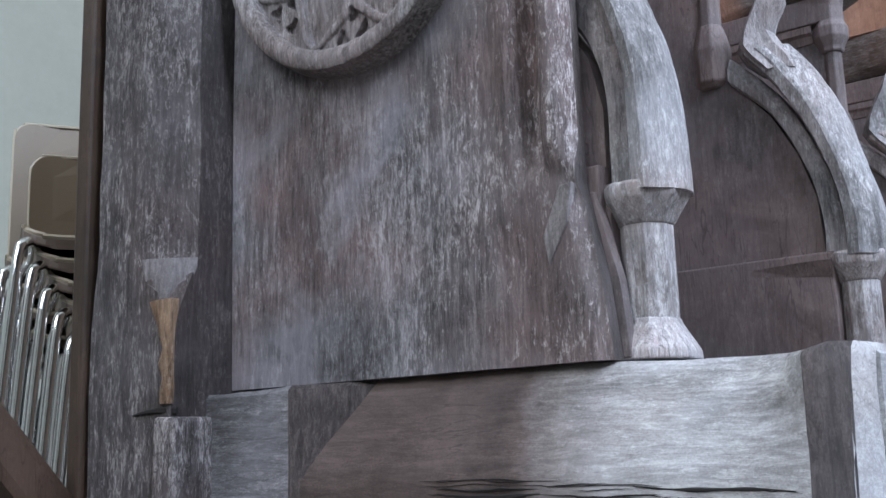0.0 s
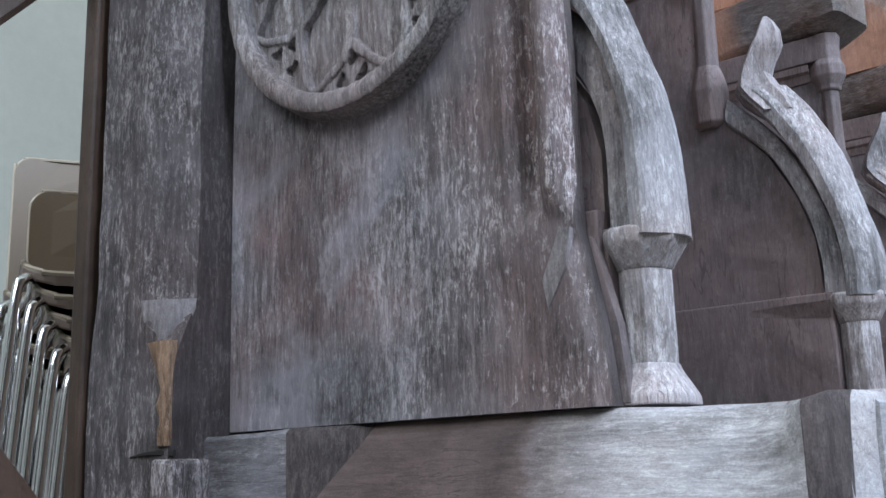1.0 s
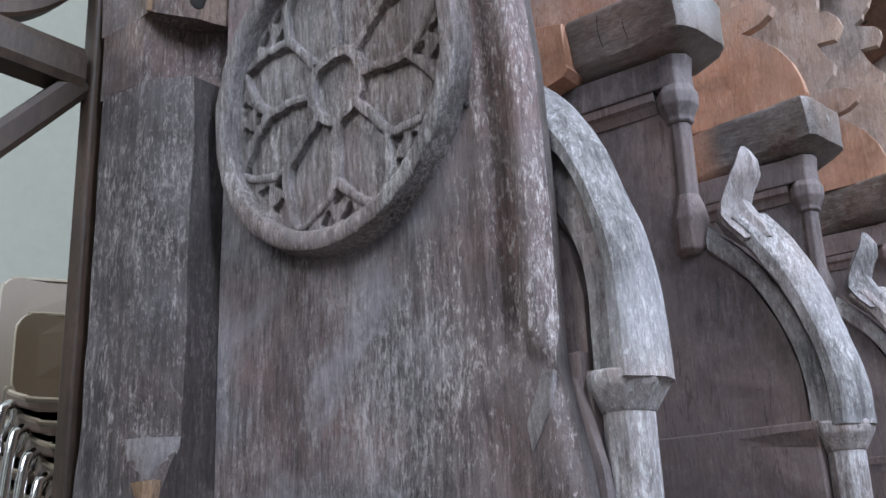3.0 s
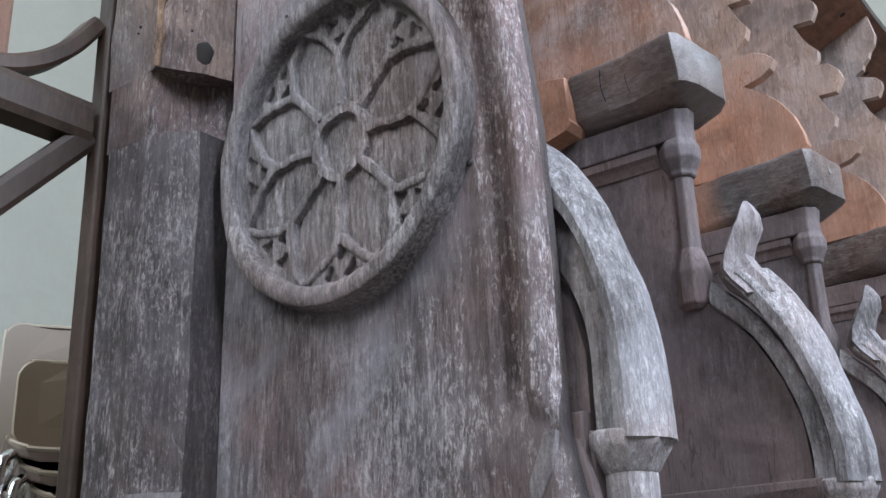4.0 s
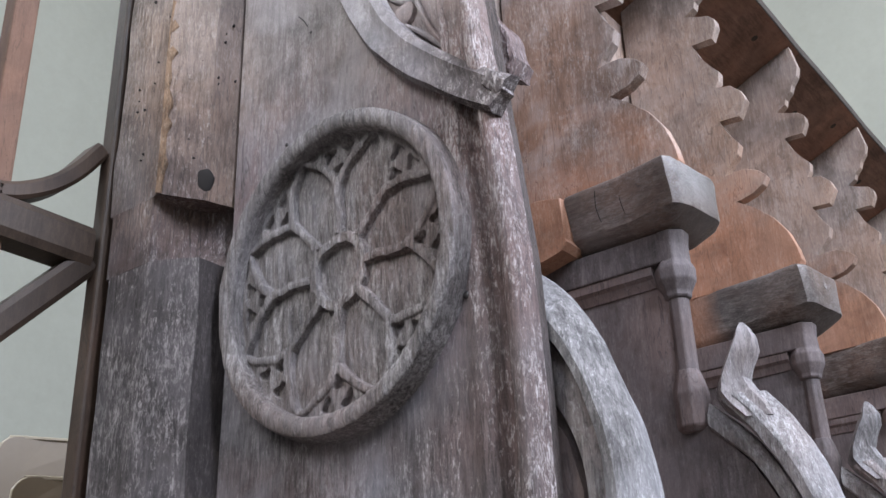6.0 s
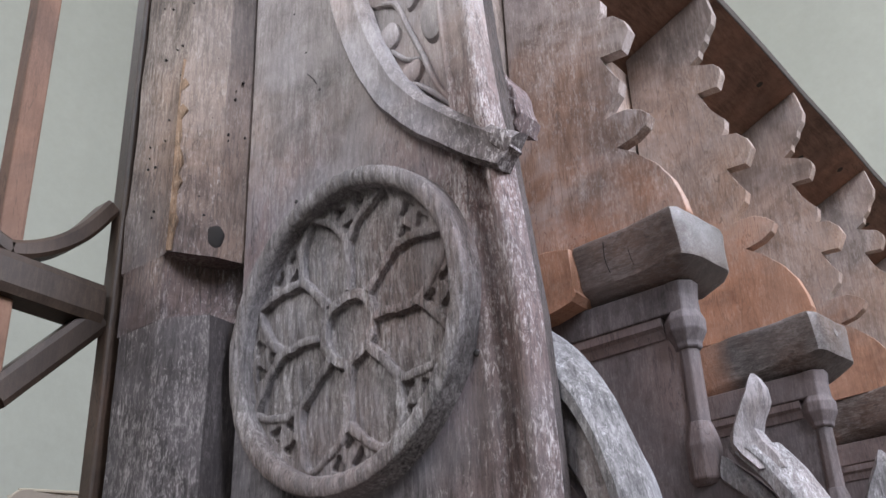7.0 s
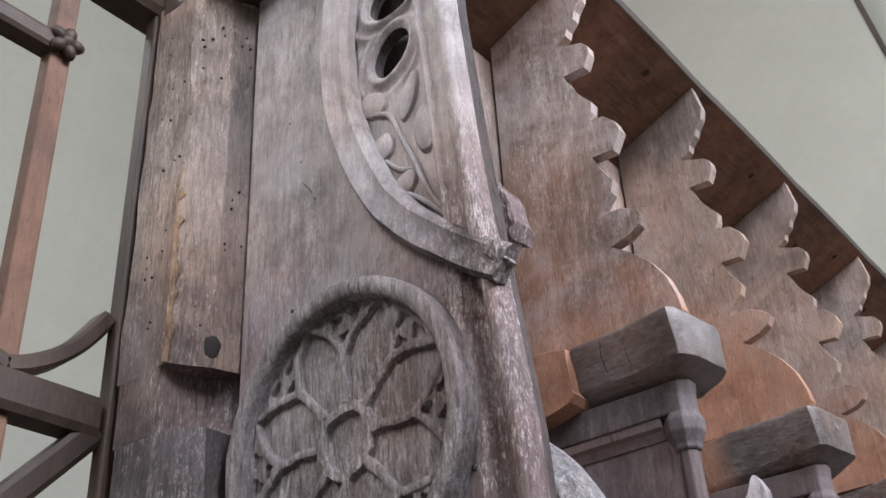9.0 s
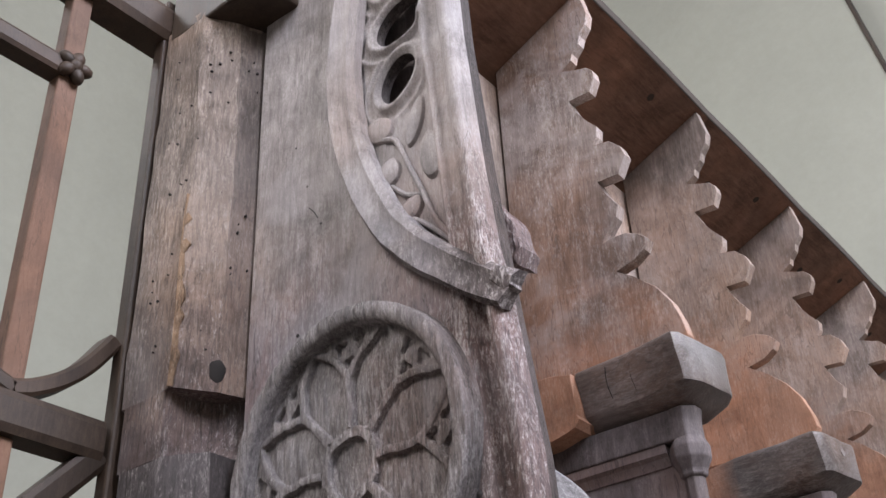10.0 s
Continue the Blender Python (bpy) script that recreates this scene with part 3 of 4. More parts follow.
def hole_field(x, z):
    """Signed distance, about, to the pierced openings: below zero inside."""
    def drop(cx, cz, rx, rz, turn):
        c, s = math.cos(turn), math.sin(turn)
        u, v = (x - cx) * c + (z - cz) * s, -(x - cx) * s + (z - cz) * c
        return (np.sqrt((u / rx) ** 2 + (v / rz) ** 2) - 1) * min(rx, rz)
    d = drop(-0.567, 1.960, 0.034, 0.046, -0.5)
    d = np.minimum(d, drop(-0.556, 2.085, 0.058, 0.042, 0.3))
    d = np.minimum(d, drop(-0.520, 2.20, 0.032, 0.055, 0.0))
    d = np.minimum(d, drop(-0.60, 2.215, 0.030, 0.05, 0.2))
    return d


def face_height(x, z):
    """Relief of the stall end's outer face, in metres towards the viewer."""
    e = np.interp(z, EZ, EX)
    s = e - x
    fade = step(0.905, 0.955, z)
    rail = step(1.50, 1.56, z)
    roll = np.where((s > 0) & (s < 0.034), np.sqrt(np.clip(1 - ((s - 0.017) / 0.017) ** 2, 0, 1)) * 0.013, 0)
    groove = -0.019 * np.exp(-(np.abs(s - 0.049) / 0.012) ** 3)
    fillet = 0.004 * np.exp(-((s - 0.078) / 0.012) ** 2)
    low = step(0.93, 0.88, z)
    h = fade * (roll + groove * (1 - 0.6 * rail) + fillet)
    h -= 0.016 * np.exp(-(np.clip(s, 0, 1) / 0.008) ** 2) * fade
    h -= 0.012 * low * step(0.020, 0.0, s)
    # rail beside the carved arch
    h += rail * 0.010 * step(0.085, 0.072, s)
    rx = np.interp(z, RZ, RX)
    inside = step(0.0, 0.012, x - rx) * step(1.50, 1.53, z) * step(0.066, 0.078, s)
    h -= 0.011 * inside
    # rims of the pierced openings
    d = hole_field(x, z)
    h += inside * 0.011 * np.exp(-((d - 0.009) / 0.007) ** 2)
    h += inside * 0.007 * np.exp(-(((d - 0.030) / 0.005) ** 2)) * step(1.86, 1.92, z)
    return h


def build_end_board():
    cell = 0.0034
    zs = np.arange(0.7175, 2.45, cell)
    us = np.linspace(0, 1, 172)
    Z, U = np.meshgrid(zs, us, indexing="ij")
    E = np.interp(Z, EZ, EX)
    X = -0.884 + U * (E + 0.884)
    d = hole_field(X, Z)
    # draw points near a pierced edge onto it
    for _ in range(2):
        g = 0.0005
        gx = (hole_field(X + g, Z) - hole_field(X - g, Z)) / (2 * g)
        gz = (hole_field(X, Z + g) - hole_field(X, Z - g)) / (2 * g)
        n2 = gx * gx + gz * gz + 1e-9
        d = hole_field(X, Z)
        near = np.abs(d) < 0.6 * cell * np.sqrt(n2)
        X = np.where(near, X - d * gx / n2, X)
        Z = np.where(near, Z - d * gz / n2, Z)
    H = face_height(X, Z)
    d = hole_field(X, Z)
    wob = np.sin(X * 31 + 2 * np.sin(Z * 5)) * 0.0009 + np.sin(X * 97 + 3 * np.sin(Z * 3.1)) * 0.0005
    Y = YP - H - wob
    nz, nu = X.shape
    verts = np.stack([X, Y, Z], -1).reshape(-1, 3)
    idx = np.arange(nz * nu).reshape(nz, nu)
    quads = np.stack([idx[:-1, :-1], idx[:-1, 1:], idx[1:, 1:], idx[1:, :-1]], -1).reshape(-1, 4)
    keep = (d.reshape(-1)[quads] < -1e-4).sum(1) == 0
    inner = (d.reshape(-1)[quads].mean(1) < -1e-4)
    quads = quads[keep & ~inner]
    # edges used once are borders: draw them back to give the board its thickness
    e = np.concatenate([quads[:, [0, 1]], quads[:, [1, 2]], quads[:, [2, 3]], quads[:, [3, 0]]])
    key = np.sort(e, 1)
    _, first, count = np.unique(key[:, 0] * (nz * nu) + key[:, 1], return_index=True, return_counts=True)
    border = e[first[count == 1]]
    used = np.unique(border)
    back = np.full(nz * nu, -1)
    back[used] = nz * nu + np.arange(len(used))
    bv = verts[used].copy()
    bv[:, 1] = 1.2745
    sides = np.stack([border[:, 1], border[:, 0], back[border[:, 0]], back[border[:, 1]]], -1)
    me = bpy.data.meshes.new("board")
    me.from_pydata(np.concatenate([verts, bv]).tolist(), [], np.concatenate([quads, sides]).tolist())
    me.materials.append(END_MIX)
    # border walls take a darker oak: the shade beside the column, put into colour
    me.materials.append(SAWN_SHADE_OAK)
    me.polygons.foreach_set("material_index", [0] * len(quads) + [1] * len(sides))
    me.polygons.foreach_set("use_smooth", [True] * len(me.polygons))
    me.set_sharp_from_angle(angle=radians(50))
    ob = new("board", me)
    ob.parent = end


build_end_board()


def build_rondel():
    """Wheel tracery in a moulded ring: eight petals round a hub, cusps between."""
    nr, na = 170, 560
    R = 0.226
    r = np.linspace(0.002, R, nr)[:, None]
    a = np.linspace(0, 2 * math.pi, na, endpoint=False)[None, :]
    r, a = np.broadcast_arrays(r, a)
    q = r / R
    ring = (0.027 * step(1.0, 0.985, q) + 0.007 * np.sin(np.clip((q - 0.862) / 0.125, 0, 1) * math.pi) ** 0.5) * step(0.850, 0.860, q)
    px, pz = r * np.cos(a), r * np.sin(a)
    gx, gz = px, pz
    px = px + 0.0016 * np.sin(55 * pz + 1.0) + 0.0010 * np.sin(130 * pz + 40 * px)
    pz = pz + 0.0016 * np.sin(48 * gx + 2.0) + 0.0010 * np.sin(120 * gx + 2.5)
    hub = np.abs(np.hypot(px, pz) - 0.046)
    ribs = 0.011 * step(0.0085, 0.0068, hub)
    height = np.maximum(ring, ribs)
    edge = np.full(r.shape, 1.0)
    lift = np.zeros(r.shape)
    pits = np.zeros(r.shape)
    petals = np.zeros(r.shape)
    for k in range(8):
        t = math.pi / 2 + k * math.pi / 4 - 0.38
        u, v = px * math.cos(t) + pz * math.sin(t), -px * math.sin(t) + pz * math.cos(t)
        arch = 0.0500 * np.clip(1 - (np.clip(u - 0.112, 0, 1) / 0.082) ** 1.45, 0, 1) ** 0.72
        w = np.minimum(np.clip(u, 0, 1) * math.tan(math.pi / 8), arch)
        dist = np.where((u > 0.050) & (u < 0.194), (np.abs(v) - w) * 0.85, np.hypot(np.abs(v), np.minimum(np.abs(u - 0.050), np.abs(u - 0.194))))
        inside = (u > 0.050) & (u < 0.194) & (np.abs(v) < w)
        edge = np.minimum(edge, np.abs(dist))
        lift = np.where(inside, 0.0055 * np.clip(1 - (np.abs(v) / 0.042) ** 2, 0, 1) * np.clip(1 - ((u - 0.118) / 0.072) ** 2, 0, 1), lift)
        # small pits in the spandrel between two petals
        ts = t + math.pi / 8
        for da, rr, pr in ((0.0, 0.150, 0.0085), (-0.105, 0.1770, 0.0100), (0.105, 0.1770, 0.0100)):
            cx, cz = rr * math.cos(ts + da), rr * math.sin(ts + da)
            dx, dz = px - cx, pz - cz
            dd = np.hypot(dx, dz) * (1 + 0.28 * np.cos(3 * (np.arctan2(dz, dx) - ts)))
            pits = np.maximum(pits, step(pr, pr * 0.82, dd))
        petals = np.maximum(petals, inside.astype(float))
    spandrel = 0.0085 * (1 - petals) * (r > 0.10) * (q < 0.86) * (1 - pits)
    height = np.maximum(height, spandrel)
    tracery = (0.0125 - 0.20 * np.clip(edge, 0, 0.0060)) * step(0.0066, 0.0052, edge) * (1 - pits) * (q < 0.86) * (r > 0.04)
    height = np.maximum(height, tracery)
    height = np.maximum(height, lift * (q < 0.85))
    grain = 0.0008 * np.sin(px * 260 + 4 * np.sin(pz * 18)) + 0.0005 * np.sin(px * 610 + pz * 25)
    flat = step(0.999, 0.97, q)
    Y = YP - 0.001 - (height + grain) * flat + 0.004 * (1 - flat)
    X = -0.655 + gx * (0.218 / R)
    Z = 1.322 + gz * (0.234 / R)
    verts = np.stack([X, Y, Z], -1).reshape(-1, 3).tolist() + [(-0.657, YP - 0.004, 1.322)]
    idx = np.arange(nr * na).reshape(nr, na)
    nxt = np.roll(idx, -1, 1)
    quads = np.stack([idx[:-1], nxt[:-1], nxt[1:], idx[1:]], -1).reshape(-1, 4).tolist()
    quads += [(nr * na, int(nxt[0, i]), int(idx[0, i])) for i in range(na)]
    me = bpy.data.meshes.new("rondel")
    me.from_pydata(verts, [], quads)
    me.materials.append(RONDEL_OAK)
    me.polygons.foreach_set("use_smooth", [True] * len(me.polygons))
    me.set_sharp_from_angle(angle=radians(45))
    ob = new("rondel", me)
    ob.parent = end
    tagged(ob, "carved wheel tracery rondel with eight petals")


build_rondel()

# arched ridge: a swelling moulding with an undercut lower edge
rings = []
N = len(RIDGE)
for i, p in enumerate(RIDGE):
    d = (RIDGE[min(i + 1, N - 1)] - RIDGE[max(i - 1, 0)]).normalized()
    nrm = Vector((-d.y, d.x))
    w = 0.027
    prof = [(-w, -0.004), (-w * 0.9, 0.012), (-w * 0.45, 0.021), (0.1 * w, 0.018), (0.5 * w, 0.022), (0.95 * w, 0.026), (1.15 * w, 0.016), (1.0 * w, -0.004)]
    rings.append([(p.x + nrm.x * s, YP - h, p.y + nrm.y * s) for s, h in prof])
bm = loft(rings)
roughen(bm, 0.0016, 30)
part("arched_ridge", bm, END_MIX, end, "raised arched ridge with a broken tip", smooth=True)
bm = prism([(-0.402, 1.500), (-0.380, 1.474), (-0.368, 1.480), (-0.372, 1.505), (-0.388, 1.520)], YP - 0.022, YP + 0.01, 0.006)
bmesh.ops.subdivide_edges(bm, edges=[e for e in bm.edges if e.calc_length() > 0.012], cuts=2)
roughen(bm, 0.002, 50)
part("broken_tip", bm, END_MIX, end, "splintered broken tip", smooth=True)
stem = [(-0.468, YP + 0.008, 1.600), (-0.500, YP + 0.006, 1.650), (-0.526, YP + 0.005, 1.718), (-0.552, YP + 0.006, 1.780), (-0.573, YP + 0.006, 1.832), (-0.600, YP + 0.008, 1.850)]
part("stem", tube(stem, 0.0048, 8, 5, 1.0), END_MIX, end, smooth=True)
for pts in ([(-0.480, YP + 0.008, 1.610), (-0.515, YP + 0.006, 1.648), (-0.545, YP + 0.008, 1.675)], [(-0.520, YP + 0.007, 1.708), (-0.555, YP + 0.007, 1.722), (-0.585, YP + 0.008, 1.752)]):
    part("twig", tube(pts, 0.0042, 8, 5, 1.0), END_MIX, end, smooth=True)
for cx, cz, rx, rz, turn in ((-0.548, 1.692, 0.027, 0.022, 0.8), (-0.590, 1.778, 0.028, 0.026, 1.2), (-0.607, 1.872, 0.034, 0.028, 2.6), (-0.505, 1.772, 0.048, 0.026, 1.65), (-0.535, 1.850, 0.050, 0.017, 1.25)):
    part("leaf", lens_leaf(cx, cz, YP + 0.0125, rx, rz, turn, 0.0125), END_MIX, end, smooth=True)
for x, z, r in ((-0.452, 1.232, 0.005), (-0.772, 1.564, 0.0032), (-0.727, 1.747, 0.0022), (-0.79, 1.93, 0.002), (-0.76, 1.835, 0.002)):
    bm = bmesh.new()
    bmesh.ops.create_uvsphere(bm, u_segments=10, v_segments=6, radius=r, matrix=Matrix.Translation((x, YP - 0.001, z)) @ Matrix.Diagonal((1, 0.5, 1, 1)))
    part("nail", bm, NAIL, end, "dark iron nail head")
for x, z in ((-0.755, 1.79), (-0.66, 1.93), (-0.70, 1.50)):
    part("scratch", tube([(x, YP - 0.0005, z), (x + 0.012, YP - 0.001, z - 0.014), (x + 0.02, YP - 0.0005, z - 0.028)], 0.0009, 5, 3), NAIL, end)
# edge patch where the roll stops
part("roll_stop", prism([(-0.372, 0.900), (-0.358, 0.902), (-0.364, 0.862), (-0.388, 0.818), (-0.394, 0.85)], YP - 0.0012, YP + 0.01, 0.001), DULL_OAK, end, "pale worn stop of the edge roll")

# ---- stall dividers ----
WING = [(-0.795, 1.668), (-0.795, 2.535), (-0.548, 2.640), (-0.533, 2.560), (-0.541, 2.530), (-0.560, 2.508), (-0.566, 2.486), (-0.586, 2.468), (-0.590, 2.448), (-0.620, 2.430),
        (-0.580, 2.412), (-0.556, 2.406), (-0.541, 2.388), (-0.540, 2.368), (-0.556, 2.335), (-0.612, 2.340), (-0.596, 2.300), (-0.575, 2.262), (-0.552, 2.235), (-0.556, 2.210), (-0.566, 2.194),
        (-0.600, 2.196), (-0.560, 2.190), (-0.530, 2.184), (-0.506, 2.158), (-0.498, 2.132), (-0.520, 2.092), (-0.572, 2.098), (-0.556, 2.060), (-0.532, 2.022), (-0.540, 1.995), (-0.566, 1.968), (-0.582, 1.945),
        (-0.556, 1.952), (-0.526, 1.950), (-0.498, 1.936), (-0.481, 1.918), (-0.492, 1.898), (-0.518, 1.882), (-0.552, 1.874), (-0.566, 1.876), (-0.524, 1.848), (-0.482, 1.808), (-0.456, 1.766), (-0.442, 1.722), (-0.436, 1.690), (-0.446, 1.670), (-0.60, 1.668)]

OUT_LINE = [(-0.238, 0.895), (-0.240, 0.957), (-0.258, 1.030), (-0.285, 1.121), (-0.322, 1.196), (-0.356, 1.244)]
MID_LINE = [(-0.290, 0.895), (-0.290, 0.950), (-0.304, 1.024), (-0.340, 1.112), (-0.385, 1.185), (-0.422, 1.230)]
MID2_LINE = [(-0.294, 0.895), (-0.295, 0.950), (-0.308, 1.021), (-0.344, 1.108), (-0.390, 1.179), (-0.450, 1.240)]
IN_LINE = [(-0.324, 0.895), (-0.322, 0.940), (-0.331, 1.004), (-0.350, 1.059), (-0.387, 1.130), (-0.450, 1.195)]
# the stouter bracket behind the carved end
OUT_FIRST = [(-0.265, 0.891), (-0.267, 0.949), (-0.273, 1.006), (-0.285, 1.059), (-0.305, 1.117), (-0.326, 1.175), (-0.365, 1.238), (-0.400, 1.272)]
MID_FIRST = [(-0.312, 0.891), (-0.313, 0.949), (-0.313, 0.998), (-0.320, 1.055), (-0.343, 1.122), (-0.373, 1.170), (-0.410, 1.207), (-0.440, 1.232)]
MID2_FIRST = [(-0.317, 0.891), (-0.318, 0.949), (-0.318, 0.998), (-0.325, 1.054), (-0.347, 1.118), (-0.377, 1.165), (-0.414, 1.202), (-0.444, 1.227)]
IN_FIRST = [(-0.342, 0.891), (-0.342, 0.940), (-0.342, 0.995), (-0.352, 1.042), (-0.369, 1.080), (-0.390, 1.104), (-0.428, 1.140), (-0.466, 1.170)]


def groove_rib(mid, out, yc, half):
    """A rib whose outer face is a worn, faceted roll and whose near face carries a shallow hollow."""
    a, b = smooth_line(mid, 6), smooth_line(out, 6)
    rings = []
    for i, (p, q) in enumerate(zip(a, b)):
        u = q - p
        wob = 0.0012 * math.sin(i * 1.3)
        prof = [(0.02, -half + 0.012), (0.10, -half + 0.002), (0.42, -half), (0.52, -half + 0.003), (0.80, -half + 0.020 + wob), (1.0, -half + 0.040), (1.0, half - 0.034), (0.78, half - 0.010), (0.5, half), (0.1, half), (0.0, half - 0.012), (0.0, 0.0)]
        rings.append([(p.x + u.x * s, yc + d, p.y + u.y * s) for s, d in prof])
    return loft(rings)


def lower_parts(root, yc, cx, lines, whiten=PALE_OAK, wide=1.0, moulded=True):
    """Lower column and double bracket of a divider, about the plane y = yc."""
    inner, mid2, mid, outer = lines
    for name, profile in (("lower_shaft", [(0.028, 0.752), (0.027, 0.80), (0.027, 0.868)]),
                          ("lower_base", [(0.047, 0.718), (0.046, 0.728), (0.036, 0.746), (0.030, 0.757), (0.028, 0.762)]),
                          ("lower_capital", [(0.027, 0.858), (0.030, 0.862), (0.0430, 0.884), (0.0448, 0.890), (0.0448, 0.900), (0.040, 0.903)])):
        bm = lathe([(r * wide, z) for r, z in profile], cx, yc, 8)
        bmesh.ops.bevel(bm, geom=[e for e in bm.edges if e.calc_length() > 0.008], offset=0.0022, segments=2, affect="EDGES", profile=0.5, clamp_overlap=True)
        roughen(bm, 0.0010, 45)
        part(name, bm, whiten, root)
    bm = groove_rib(mid, outer, yc, 0.044)
    bmesh.ops.subdivide_edges(bm, edges=[e for e in bm.edges if e.calc_length() > 0.011], cuts=1)
    roughen(bm, 0.0012, 40)
    part("outer_rib", bm, whiten, root, "pale flaking outer rib")
    bm = rib(inner, mid2, yc, 0.026, 0.5)
    roughen(bm, 0.0009, 35)
    part("inner_rib", bm, whiten, root)
    # moulding that dies into the board beside the capital
    if not moulded:
        return
    rings = [[(cx - 0.030 - d, yc - y0, z0), (cx - 0.030 - d, yc - y1, z1), (cx - 0.030 - d, yc - 0.018, z1), (cx - 0.030 - d, yc - 0.018, z0)] for d, y0, y1, z0, z1 in ((0.0, 0.031, 0.040, 0.868, 0.892), (0.05, 0.0305, 0.037, 0.872, 0.892), (0.12, 0.030, 0.0315, 0.880, 0.890))]
    part("abacus_return", loft(rings), BOARD_OAK, root)


def elbow_rest(root, yc, turned):
    """Elbow rest with a blunt chamfered head; a turned one curves down into its foot."""
    top = [(-0.656, -0.069), (-0.620, -0.071), (-0.580, -0.073), (-0.540, -0.075), (-0.462, -0.091), (-0.438, -0.095), (-0.427, -0.084), (-0.422, -0.066), (-0.415, 0.000), (-0.409, 0.046), (-0.414, 0.066), (-0.436, 0.092), (-0.520, 0.112), (-0.600, 0.090), (-0.656, 0.070)]
    low = [(x, y + 0.022 if y < -0.03 else y) for x, y in top]
    under = [(-0.656, -0.012), (-0.620, -0.010), (-0.580, -0.008), (-0.540, -0.010), (-0.490, -0.026), (-0.478, -0.028), (-0.470, -0.020), (-0.466, -0.008), (-0.462, 0.010), (-0.456, 0.030), (-0.458, 0.045), (-0.475, 0.070), (-0.520, 0.075), (-0.600, 0.065), (-0.656, 0.055)]
    c = Vector((-0.56, 0.0))
    pull = lambda plan, k: [tuple(c + (Vector(q) - c) * k) for q in plan]
    between = lambda a, b, f: [tuple(Vector(u).lerp(Vector(v), f)) for u, v in zip(a, b)]
    rings = []
    for z, plan in ((1.556, under), (1.586, between(under, low, 0.97)), (1.592, low), (1.662, top), (1.669, pull(top, 0.982)), (1.672, pull(top, 0.95))):
        ring = []
        for x, y in plan:
            if turned:
                x -= 0.066 * max(0.0, (-0.54 - x) / 0.116)
                back = max(0.0, (-0.50 - x) / 0.22)
                y += 0.004 + 0.010 * back ** 1.3 if y < 0 else 0.012
                zz = z - 0.024 * back ** 2.2 * (1.673 - z) / 0.1
            else:
                zz = z
            ring.append((x, yc + y, zz))
        rings.append(ring)
    own = loft(rings)
    bmesh.ops.subdivide_edges(own, edges=[e for e in own.edges if e.calc_length() > 0.03], cuts=2)
    roughen(own, 0.0016, 28)
    roughen(own, 0.0007, 90)
    elbow = part("elbow_rest", own, ELBOW_TURNED if turned else ELBOW_OAK, root, "grey worn elbow rest running into an orange foot" if turned else "grey worn elbow rest with a blunt polished head", smooth=True)
    if not turned:
        for k in (-0.590, -0.540):
            pts = [(k, yc - 0.0555, 1.603), (k - 0.003, yc - 0.064, 1.628), (k + 0.001, yc - 0.0715, 1.657), (k + 0.002, yc - 0.066, 1.671)]
            part("saw_cut", tube(pts, 0.0009, 6, 3), HOLE, elbow)
    bm = bmesh.new()
    bmesh.ops.create_cone(bm, segments=14, radius1=0.010, radius2=0.008, depth=0.006, cap_ends=True, matrix=Matrix.Translation((-0.4185, yc + (0.004 if turned else -0.002), 1.640)) @ Matrix.Rotation(radians(-8), 4, "Z") @ Matrix.Rotation(radians(90), 4, "Y"))
    part("peg", bm, ELBOW_OAK, elbow)


